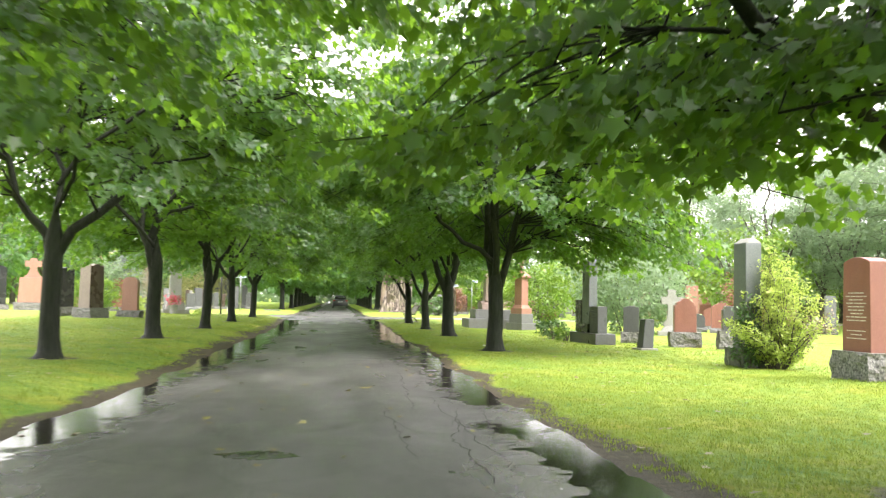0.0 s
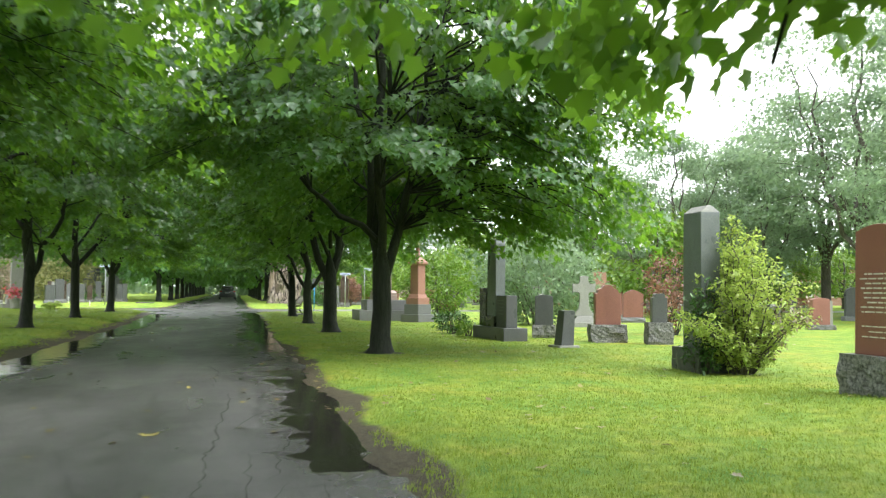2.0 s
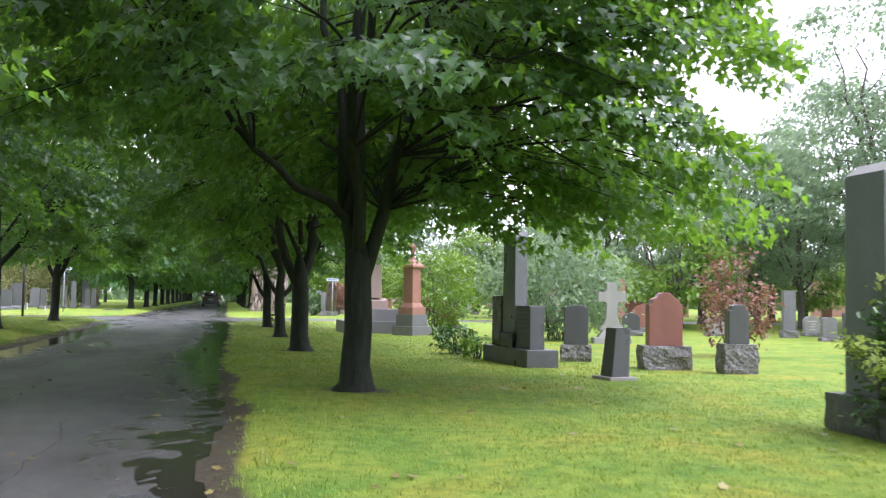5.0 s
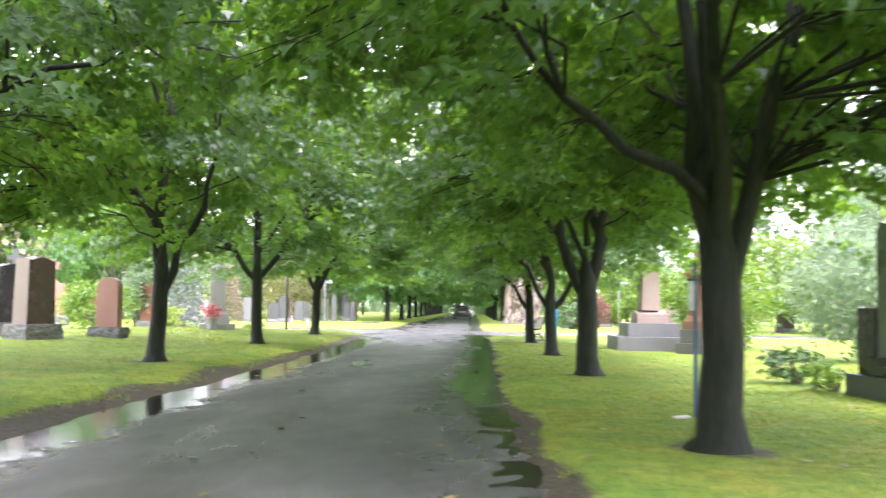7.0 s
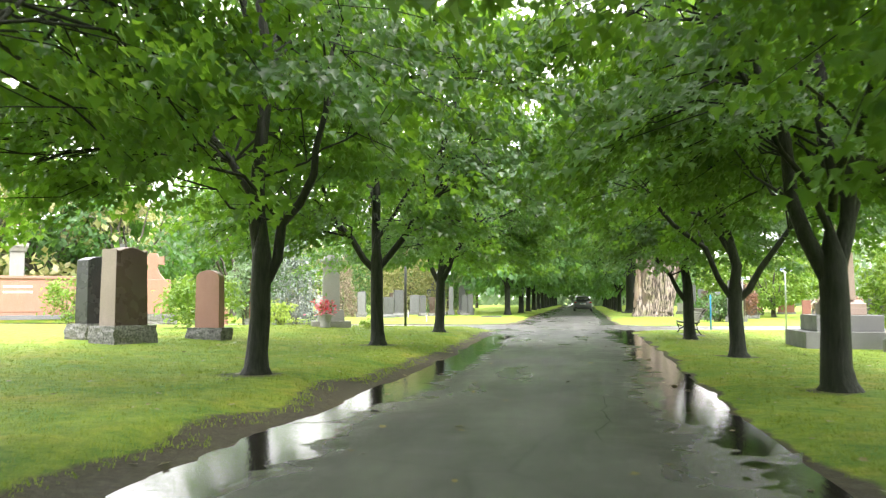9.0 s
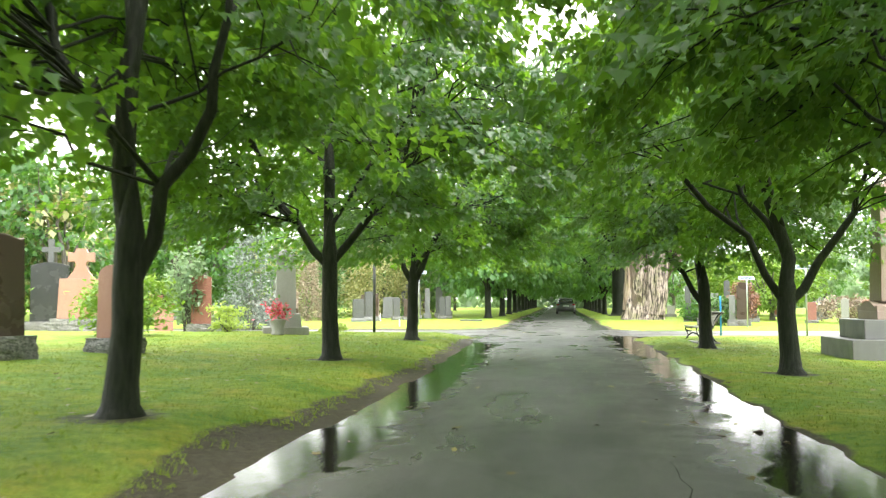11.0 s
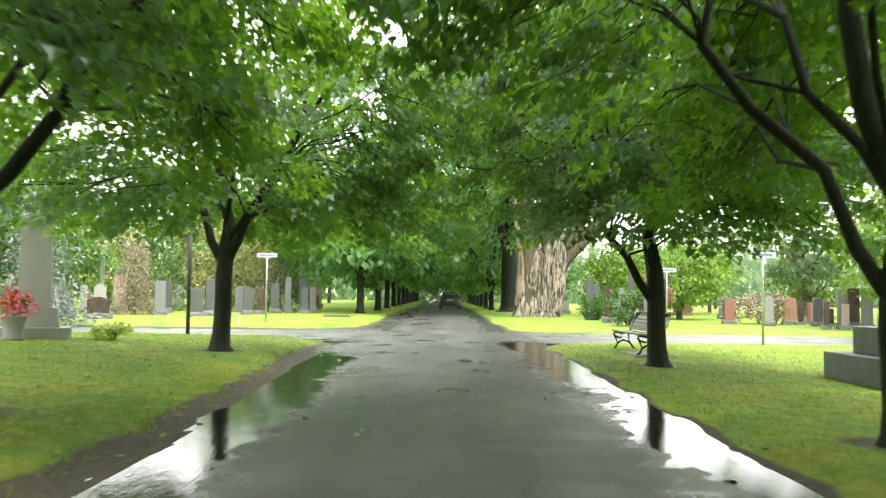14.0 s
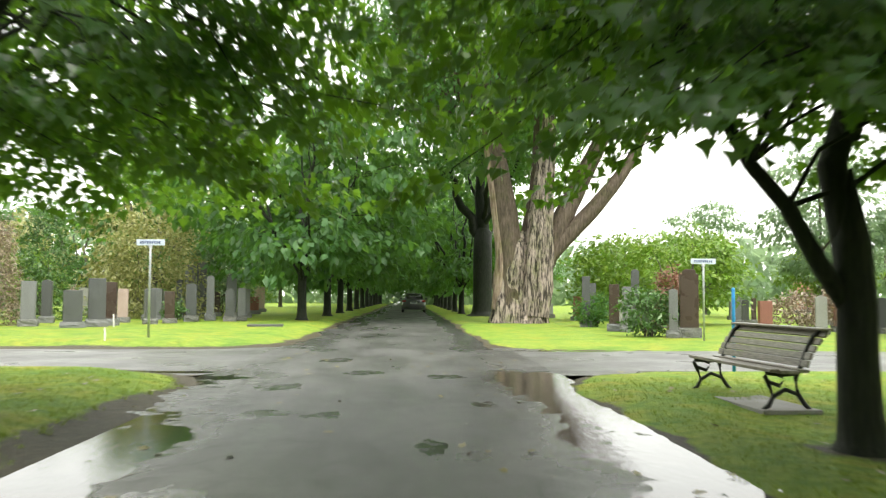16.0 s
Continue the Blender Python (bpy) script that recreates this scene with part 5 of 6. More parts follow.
def row(places, turn):
    for x, y in places:
        mt, st = mats[int(rg.integers(len(mats)))], styles[int(rg.integers(len(styles)))]
        w, h = float(rg.uniform(0.5, 1.0)), float(rg.uniform(0.8, 1.75))
        gravestone(f"{names[mt]} {'round-topped ' if st in ('round', 'arch') else ''}gravestone in a far row", x, y, w, float(rg.uniform(0.2, 0.34)), h, mt, st, 0.22, 0.1, "granite_grey" if rg.uniform() < 0.5 else "rock_pitched",
                   turn + float(rg.normal(0, 6)), int(rg.integers(1000)))


def listed(places, turn):
    """Graves of known size: x, y, width, height, stone, shape of the top."""
    for x, y, w, h, stone_name, st in places:
        mt = "granite_" + stone_name
        k = int(rg.integers(1000))
        gravestone(f"{names[mt]} {'round-topped ' if st in ('round', 'arch') else ''}gravestone standing on the lawn", x, y, w * 0.9, min(0.34, 0.16 + 0.25 * w), h, mt, st,
                   min(0.3, 0.16 * h), 0.07, "granite_grey" if k % 2 else "rock_pitched", turn + float(rg.normal(0, 5)), k, rows=4 if k % 4 == 0 and y < 50 and st != "arch" else 0, lean=float(rg.normal(0, 0.012)))


listed([
    (-10.3, 65.6, 0.64, 1.19, "dark", "flat"),
    (-9.9, 66.6, 0.6, 1.59, "dark", "flat"),
    (-11.3, 72.0, 0.24, 1.47, "light", "peak"),
    (-10.6, 71.4, 0.42, 1.30, "pink", "flat"),
    (-15.7, 89.1, 0.56, 1.69, "light", "flat"),
    (-10.6, 75.4, 0.82, 1.36, "grey", "arch"),
    (-10.3, 76.3, 0.29, 1.23, "grey", "flat"),
    (-10.0, 77.3, 0.29, 1.77, "dark", "flat"),
    (-9.8, 78.4, 0.52, 2.47, "grey", "flat"),
    (-9.3, 78.5, 0.49, 2.60, "dark", "arch"),
    (-9.3, 81.9, 0.30, 1.24, "brown", "flat"),
    (-14.8, 118.8, 0.81, 2.42, "grey", "shoulder"),
], 104)
listed([
    (-14.8, 62.7, 0.46, 1.17, "light", "arch"),
    (-14.3, 62.3, 0.50, 0.84, "dark", "flat"),
    (-17.4, 71.3, 0.35, 1.32, "light", "peak"),
    (-17.7, 72.5, 0.27, 1.03, "red", "round"),
    (-14.4, 65.7, 0.54, 1.30, "light", "shoulder"),
    (-18.1, 75.3, 0.25, 2.69, "light", "peak"),
    (-15.3, 70.4, 0.61, 1.75, "pink", "peak"),
    (-16.2, 80.8, 0.55, 1.58, "pink", "flat"),
    (-16.3, 82.8, 0.50, 1.42, "light", "flat"),
    (-17.2, 86.7, 0.30, 1.64, "grey", "peak"),
    (-6.9, 73.2, 0.39, 1.34, "dark", "shoulder"),
    (-6.7, 74.6, 0.35, 1.39, "grey", "flat"),
], 104)
listed([
    (7.5, 72.3, 0.36, 2.03, "dark", "flat"),
    (7.6, 67.9, 0.39, 1.65, "brown", "flat"),
    (7.9, 67.3, 0.34, 1.17, "grey", "flat"),
    (10.1, 74.6, 0.38, 2.40, "dark", "round"),
    (16.2, 87.0, 1.33, 0.91, "red", "flat"),
    (16.3, 78.8, 0.59, 1.12, "grey", "arch"),
    (16.6, 77.9, 0.23, 1.20, "brown", "flat"),
    (15.9, 68.2, 0.56, 1.24, "orange", "round"),
    (16.5, 68.5, 0.27, 0.86, "brown", "flat"),
    (17.3, 69.5, 0.19, 0.99, "red", "flat"),
    (16.5, 66.7, 0.41, 1.23, "dark", "arch"),
    (17.1, 66.9, 0.34, 0.78, "brown", "flat"),
    (16.3, 64.0, 0.34, 1.57, "grey", "flat"),
    (17.2, 64.9, 0.50, 1.66, "brown", "flat"),
], 78)
listed([
    (8.2, 63.0, 0.28, 1.44, "grey", "arch"),
    (8.7, 63.1, 0.60, 2.03, "brown", "shoulder"),
    (8.3, 69.5, 0.30, 1.09, "light", "flat"),
    (18.4, 85.0, 0.66, 1.42, "grey", "peak"),
    (15.8, 76.9, 0.36, 1.13, "dark", "round"),
    (32.8, 107.8, 1.76, 2.57, "orange", "flat"),
], 78)
listed([
    (12.0, 47.0, 0.95, 0.76, "red", "flat"),
    (18.2, 38.9, 0.95, 1.42, "red", "peak"),
    (20.4, 29.5, 0.64, 1.06, "red", "arch"),
    (20.7, 29.4, 0.20, 0.96, "light", "flat"),
    (22.8, 35.5, 0.53, 0.84, "grey", "arch"),
    (46.2, 66.0, 0.83, 1.37, "red", "flat"),
    (10.1, 47.0, 0.33, 1.86, "grey", "round"),
    (16.9, 63.1, 0.47, 1.29, "grey", "flat"),
    (16.0, 63.0, 0.31, 1.01, "pink", "flat"),
    (15.2, 62.9, 0.23, 1.08, "brown", "flat"),
    (26.1, 53.0, 0.35, 1.40, "light", "round"),
], 70)
listed([
    (21.6, 40.8, 0.71, 0.80, "light", "round"),
    (23.7, 39.0, 0.51, 1.84, "grey", "flat"),
    (26.2, 41.0, 0.66, 0.83, "light", "round"),
    (24.6, 36.8, 0.36, 0.99, "dark", "flat"),
    (20.5, 44.7, 1.22, 1.27, "red", "peak"),
    (41.4, 69.8, 0.69, 2.32, "pink", "shoulder"),
    (19.9, 46.3, 0.78, 2.35, "orange", "flat"),
], 70)
listed([
    (-9.0, 69.5, 0.42, 1.3, "dark", "arch"),
    (-8.6, 70.6, 0.4, 1.2, "brown", "flat"),
    (-8.3, 72.6, 0.45, 1.5, "dark", "flat"),
    (-8.0, 74.6, 0.35, 1.9, "grey", "peak"),
    (-7.6, 77.0, 0.5, 2.0, "dark", "shoulder"),
    (-7.4, 79.5, 0.4, 1.4, "grey", "round"),
    (-9.9, 68.0, 0.4, 1.5, "brown", "flat"),
    (-12.2, 66.8, 0.5, 1.5, "grey", "flat"),
    (-12.9, 70.0, 0.4, 1.6, "dark", "peak"),
    (-11.9, 74.0, 0.4, 1.5, "brown", "arch"),
], 104)
listed([
    (8.6, 70.0, 0.4, 1.6, "grey", "flat"),
    (9.0, 68.6, 0.45, 1.3, "dark", "arch"),
    (8.3, 75.0, 0.4, 1.8, "dark", "flat"),
    (18.6, 71.2, 0.5, 1.2, "grey", "round"),
    (13.2, 68.4, 0.5, 1.1, "red", "flat"),
    (14.2, 66.2, 0.4, 1.3, "light", "peak"),
    (20.6, 72.6, 0.5, 1.3, "brown", "flat"),
    (22.8, 66.4, 0.5, 1.5, "light", "shoulder"),
], 78)
# slim carved pillar that ends in a small cross
g = thing("carved_pillar", "weathered beige stone pillar with mouldings and a small cross", "monument", 23.9, 31.3, lawn_z(23.9, 31.3) - 0.03, 70, GRAVES)
for part_name, half_w, half_d, z0, z1, shrink in (("base", 0.36, 0.36, 0.0, 0.26, 1.0), ("plinth", 0.27, 0.27, 0.258, 0.56, 0.9), ("shaft", 0.19, 0.19, 0.558, 1.42, 0.84), ("capital", 0.21, 0.21, 1.418, 1.50, 1.25), ("cap", 0.25, 0.25, 1.498, 1.60, 0.55)):
    bm = bmesh.new()
    box(bm, -half_d, half_d, -half_w, half_w, z0, z1, 0.015, shrink, shrink)
    part(part_name, bm, "granite_taupe", g)
bm = bmesh.new()
slab(bm, [(-0.055, 1.598), (0.055, 1.598), (0.05, 1.79), (0.15, 1.77), (0.15, 1.89), (0.05, 1.87), (0.06, 2.02), (-0.06, 2.02), (-0.05, 1.87), (-0.15, 1.89), (-0.15, 1.77), (-0.05, 1.79)], -0.05, 0.05, 0.008)
part("cross", bm, "granite_taupe", g)
row([(-22.5, 70), (-25, 74), (-19, 83), (-22, 84), (-12.4, 93), (-17, 97), (-8.7, 88), (-9.4, 95), (-27, 66), (-30, 72), (-12.4, 60.5), (-21, 64.5)], 105)
row([(9.2, 82.0), (8.4, 87.5), (10.6, 71), (20.2, 64.5), (21.5, 69.0), (19.4, 76.0), (22.5, 81.0), (13.4, 84)], 75)
row([(28.0, 36.0), (25.0, 45.0), (29.5, 31.5), (31.0, 41.0), (17.8, 40.6), (22.0, 22.0), (26.0, 26.0), (18.5, 51.5), (22.5, 50)], 72)
row([(-15.5, 36.5), (-17.8, 38.0), (-20.0, 40.8), (-14.6, 52.0)], 110)

# ---------------------------------------------------------------- bushes
def shoot_bush(label, seed, x, y, z, reach, height, shoots, mat, tips="", size=0.066):
    """A bush of many upright shoots: long in the middle, short and leaning outside, with leafy side twigs."""
    rng = np.random.default_rng(seed)
    bush = thing("bush", label, "bush", x, y, z)
    lines, q, out = [], [], []
    for i in range(shoots):
        az, k = rng.uniform(0, 6.283), rng.uniform(0.0, 1.0) ** 0.85
        hh = height * (1 - 0.68 * k) * rng.uniform(0.72, 1.0)
        way = np.array([math.cos(az), math.sin(az), 0.0])
        end = way * reach * k + (0, 0, hh)
        p = bent(way * 0.12 * k + (0, 0, -0.05), end, 0.08 * height * k, rng, 9, 0.22)
        lines.append((p, np.linspace(0.016, 0.004, 9)))
        for s_ in np.linspace(1.0, 8.0, int(5 + 8 * hh)):
            i0 = int(s_)
            base = p[min(i0, 8)] if i0 >= 8 else p[i0] + (p[i0 + 1] - p[i0]) * (s_ - i0)
            a2 = rng.uniform(0, 6.283)
            ln = rng.uniform(0.12, 0.34) * (1.1 - 0.075 * s_)
            tip = base + ln * np.array([math.cos(a2), math.sin(a2), rng.uniform(-0.1, 0.7)])
            lines.append((np.array([base, (base + tip) / 2 + (0, 0, 0.02), tip]), np.array([0.005, 0.004, 0.002])))
            n = int(13 + 34 * ln)
            w = rng.uniform(0.1, 1.05, (n, 1))
            q.append(base + (tip - base) * w + rng.normal(0, 0.035, (n, 3)))
            out.append(np.tile(tip - base, (n, 1)) + rng.normal(0, 0.12, (n, 3)))
    tagged(tubes("branchwork", lines, 4, "bark_grey", bush), kind="stuff")
    q, out = np.concatenate(q), np.concatenate(out)
    q[:, 2] = np.maximum(q[:, 2], 0.02)
    turned_leaf = (q[:, 0] > 0.3 * reach) & (q[:, 2] < 0.44 * height) & (rng.uniform(0, 1, len(q)) < 0.5) if tips else np.zeros(len(q), bool)
    leaves("foliage", q[~turned_leaf], out[~turned_leaf], size, OVAL_HALF, mat, bush, rng, 0.25, 0.6)
    if tips:
        leaves("turned_foliage", q[turned_leaf], out[turned_leaf], size, OVAL_HALF, tips, bush, rng, 0.25, 0.6, label="russet turned leaves")
    return bush


shoot_bush("yellow-green leafy bush with russet tips around the column", 41, 8.54, 15.42, lawn_z(8.54, 15.42), 1.08, 2.5, 40, "leaf_bush", "leaf_dry")
shoot_bush("slim green suckers climbing the dark column", 42, 8.02, 15.62, lawn_z(8.0, 15.6), 0.22, 2.05, 5, "leaf_cedar")
shrub("bush", "low spreading green shrub beside the black monument", 43, 7.25, 27.3, lawn_z(7.3, 27.3), 0.55, 0.55, 0.6, 800, 0.10, "leaf_cedar")
shrub("bush", "small trailing shrub at the monument base", 44, 7.3, 26.0, lawn_z(7.3, 26.0), 0.35, 0.35, 0.35, 200, 0.12, "leaf_lime")
shrub("bush", "dense large green shrub behind the gravestones", 45, 12.8, 36.0, lawn_z(12.8, 36), 2.3, 2.1, 3.6, 6000, 0.20, "leaf_pale", stems=16)
shrub("bush", "light green tall shrub behind the gravestones", 46, 11.0, 44.5, lawn_z(11, 44.5), 1.9, 1.9, 3.4, 4000, 0.2, "leaf_lime", stems=14)
shrub("bush", "red-leaved shrub behind a grey stone", 47, 13.3, 26.3, lawn_z(13.3, 26.3), 0.8, 0.8, 2.3, 1500, 0.12, "leaf_red", stems=12)
shrub("cedar_tree", "slim clipped green cedar column", 48, 16.0, 38.5, lawn_z(16, 38.5), 0.42, 0.42, 2.9, 1600, 0.16, "leaf_cedar", cone=0.75, half=NARROW_HALF)
shrub("cedar_tree", "clipped green cedar column among the graves", 65, -17.5, 66.9, lawn_z(-17.5, 66.9), 0.75, 0.75, 3.3, 2600, 0.18, "leaf_cedar", cone=0.5, half=NARROW_HALF)
shrub("cedar_tree", "broad green cedar cone on the lawn", 49, -14.8, 74.5, lawn_z(-14.8, 74.5), 1.5, 1.5, 4.8, 3500, 0.24, "leaf_cedar", cone=0.8, half=NARROW_HALF)
shrub("bush", "withered pinkish brown cedar bush", 50, -13.6, 67.5, lawn_z(-13.6, 67.5), 0.95, 0.9, 3.4, 4600, 0.16, "leaf_dry", cone=0.72, half=NARROW_HALF)
shrub("spruce_tree", "pale blue-green spruce behind the graves", 51, -13.0, 57.0, lawn_z(-13, 57), 1.6, 1.6, 4.2, 3500, 0.24, "leaf_spruce", cone=0.9, half=NARROW_HALF)
shrub("bush", "leafy vine climbing a red gravestone", 52, -11.3, 46.6, lawn_z(-11.3, 46.6), 0.6, 0.5, 2.7, 1100, 0.19, "leaf_pale", stems=10)
shrub("bush", "bright lime shrub among the graves", 53, -10.9, 42.0, lawn_z(-10.9, 42), 1.2, 1.0, 1.6, 2600, 0.15, "leaf_lime")
shrub("bush", "bright yellow-green shrub by the flowers", 54, -9.7, 46.0, lawn_z(-9.7, 46), 0.6, 0.5, 0.9, 700, 0.13, "leaf_bush")
shrub("bush", "low yellow-green plant by the stele", 55, -6.5, 46.2, lawn_z(-6.5, 46.2), 0.4, 0.35, 0.32, 250, 0.13, "leaf_bush")
shrub("bush", "round green shrub in the grave row", 56, 7.6, 63.6, lawn_z(7.6, 63.6), 0.9, 0.8, 1.5, 1800, 0.15, "leaf_cedar")
shrub("bush", "russet and green shrub among the graves", 57, 15.0, 69.0, lawn_z(15, 69), 1.3, 1.1, 1.5, 1800, 0.16, "leaf_dry")
shrub("bush", "dark green shrub before a gravestone", 58, 7.9, 72.4, lawn_z(7.9, 72.4), 0.9, 0.8, 1.3, 1500, 0.16, "leaf_far")
shrub("bush", "golden yellow bush beyond the lane", 59, -11.5, 78.0, lawn_z(-11.5, 78), 2.6, 2.2, 4.8, 9000, 0.18, "leaf_yellow", stems=14, cone=0.45)
shrub("bush", "shrub beside the far tomb", 60, -20.2, 50.0, lawn_z(-20.2, 50), 1.1, 1.0, 2.0, 1500, 0.17, "leaf_lime")

shrub("bush", "tall dark maroon-leaved shrub behind the sign", 61, 9.7, 67.6, lawn_z(9.7, 67.6), 0.7, 0.6, 2.3, 1500, 0.15, "leaf_red", stems=12)
shrub("bush", "high yellow-green thicket behind the grave row", 62, 11.8, 82.0, lawn_z(11.8, 82), 3.0, 2.4, 4.4, 4600, 0.28, "leaf_lime", stems=14)
shrub("bush", "pale green dappled shrub behind the grave row", 63, -9.8, 84.5, lawn_z(-9.8, 84.5), 2.0, 1.8, 4.4, 6000, 0.18, "leaf_pale", stems=14)
shrub("bush", "small round green shrub between two gravestones", 64, -8.7, 71.6, lawn_z(-8.7, 71.6), 0.5, 0.5, 0.9, 600, 0.12, "leaf_cedar")

# ---------------------------------------------------------------- brick houses beyond the cemetery
def brick_house(x, y, w, dep, h, turn):
    """A low brick house: wall, flat roof with an overhang, rows of white-framed windows and a door."""
    o = thing("brick_house", "low red brick house with white-framed windows beyond the graves", "house", x, y, lawn_z(x, y) - 0.05, turn, "houses beyond the cemetery")
    bm = bmesh.new()
    box(bm, -w / 2, w / 2, -dep / 2, dep / 2, 0, h, 0.03)
    part("wall", bm, "brick", o)
    bm = bmesh.new()
    box(bm, -w / 2 - 0.3, w / 2 + 0.3, -dep / 2 - 0.3, dep / 2 + 0.3, h - 0.01, h + 0.28, 0.03)
    part("roof", bm, "granite_dark", o)
    n = int(w / 2.4)
    for i in range(n):
        cx = -w / 2 + (i + 0.5) * w / n
        z0, z1 = (0.1, 2.15) if i == n // 2 else (0.95, 2.3)
        bm = bmesh.new()
        for a, c, e, f in ((cx - 0.62, cx - 0.54, z0, z1), (cx + 0.54, cx + 0.62, z0, z1), (cx - 0.62, cx + 0.62, z1 - 0.004, z1 + 0.09), (cx - 0.62, cx + 0.62, z0 - 0.08, z0 + 0.004)):
            box(bm, a, c, -dep / 2 - 0.06, -dep / 2 + 0.02, e, f, 0.008)
        fr = part("door" if i == n // 2 else "window", bm, "white_paint", o)
        bm = bmesh.new()
        box(bm, cx - 0.54, cx + 0.54, -dep / 2 - 0.025, -dep / 2 - 0.005, z0, z1, 0)
        part("pane" if i != n // 2 else "leaf", bm, "granite_black" if i != n // 2 else "white_paint", fr)
    return o


brick_house(34, 76, 11, 7, 3.5, -28)
brick_house(63, 80, 12, 7, 3.6, -40)

# ---------------------------------------------------------------- signs
def street_sign(x, y, height, turn, label, mat="galvanised", plate=True, r=0.03):
    s = thing("street_sign" if plate else "marker_post", label, "sign" if plate else "post", x, y, lawn_z(x, y) - 0.05, turn)
    bm = bmesh.new()
    lathe(bm, [(r, 0), (r, height), (r * 0.6, height + 0.02)], 10)
    part("post", bm, mat, s, "", True)
    if plate:
        bm = bmesh.new()
        box(bm, -0.36, 0.36, -0.012, 0.012, height + 0.02, height + 0.17, 0.006)
        p = part("plate", bm, "sign_plate", s)
        bm = bmesh.new()
        for xx in np.arange(-0.27, 0.25, 0.06):
            box(bm, xx, xx + 0.042, -0.016, -0.0125, height + 0.06, height + 0.13, 0)
        part("lettering", bm, "sign_ink", p, "unreadable lettering")
        bm = bmesh.new()
        box(bm, -0.05, 0.05, -0.02, 0.02, height - 0.05, height + 0.03, 0.006)
        part("bracket", bm, mat, s)
    return s


street_sign(8.24, 50.74, 2.22, 8, "slim grey street sign on a metal post by the lane")
street_sign(8.53, 61.3, 2.15, 4, "grey street sign on a metal post by the far verge")
street_sign(-6.04, 59.25, 2.3, -6, "pale street sign on a metal post by the lane")
street_sign(-6.12, 50.2, 2.45, 0, "dark slim marker post on the lawn", "pole_dark", False, 0.05)
street_sign(5.62, 51.4, 1.38, 0, "bright blue painted marker post beside the lane", "blue_paint", False, 0.028)

# slim blue steel post with a small plate, beside a maple
s = thing("marker_post", "slim dark blue steel post with a small pale plate", "post", 4.42, 22.5, lawn_z(4.42, 22.5) - 0.04, 6)
bm = bmesh.new()
box(bm, -0.022, 0.022, -0.016, 0.016, 0, 1.72, 0.004)
lathe(bm, [(0.026, 1.715), (0.03, 1.74), (0.012, 1.77)], 8)
part("post", bm, "post_blue", s)
bm = bmesh.new()
box(bm, -0.10, 0.03, -0.030, -0.018, 1.55, 1.575, 0.003)
part("bracket", bm, "post_blue", s)
bm = bmesh.new()
box(bm, -0.095, -0.024, -0.026, -0.018, 1.22, 1.545, 0.004)
part("plate", bm, "galvanised", s, "small pale grey plate")

# ---------------------------------------------------------------- bench
def bench(x, y, turn):
    o = thing("bench", "park bench of weathered grey wooden slats on black cast-iron legs", "bench", x, y, lawn_z(x, y) - 0.01, turn)
    L = 1.15
    for i, (d, z) in enumerate(((0.20, 0.43), (0.09, 0.415), (-0.02, 0.41), (-0.13, 0.425))):
        bm = bmesh.new()
        box(bm, -d - 0.0525, -d + 0.0525, -L, L, z - 0.018, z + 0.018, 0.006)
        part("seat_slat", bm, "bench_wood", o)
    for i in range(5):
        z = 0.50 + 0.078 * i
        d = 0.17 + 0.03 * i + 0.006 * i * i
        bm = bmesh.new()
        box(bm, -0.015, 0.015, -L, L, -0.0385, 0.0385, 0.006)
        bmesh.ops.rotate(bm, verts=bm.verts[:], cent=(0, 0, 0), matrix=Matrix.Rotation(radians(16 + 5 * i), 3, "Y"))
        bmesh.ops.translate(bm, verts=bm.verts[:], vec=(d, 0, z))
        part("back_slat", bm, "bench_wood", o)
    bm = bmesh.new()
    box(bm, 0.32, 0.45, -L, L, 0.852, 0.878, 0.01)
    part("back_slat", bm, "bench_wood", o, "curled-over top slat")
    for yy in (-1.0, 1.0):
        front = [(-0.27, 0), (-0.20, 0.05), (-0.15, 0.14), (-0.19, 0.26), (-0.24, 0.36), (-0.22, 0.41)]
        back = [(0.26, 0), (0.20, 0.06), (0.12, 0.18), (0.10, 0.34), (0.16, 0.46), (0.22, 0.62), (0.30, 0.78), (0.40, 0.85), (0.46, 0.83)]
        rail = [(-0.22, 0.395), (-0.05, 0.375), (0.12, 0.39)]
        low = [(-0.155, 0.14), (-0.02, 0.22), (0.12, 0.17)]
        scroll = [(-0.2, 0.30), (-0.08, 0.26), (-0.02, 0.33), (-0.08, 0.37)]
        lines = [([(a, yy, c) for a, c in ln], np.full(len(ln), 0.025)) for ln in (front, back, rail, low, scroll)]
        tubes("leg", lines, 6, "cast_iron", o)
    return o


bench(4.36, 47.7, 3)
slab_b = bmesh.new()
box(slab_b, -0.32, 0.34, -1.12, 1.12, -0.05, 0.008, 0.01)
pad = part("concrete_pad", slab_b, "concrete", None)
pad.matrix_basis = pose(4.36, 47.7, lawn_z(4.36, 47.7) - 0.005, 0, 0, 3)
tagged(pad, "worn concrete pad under the bench", "pad", kind="structure")

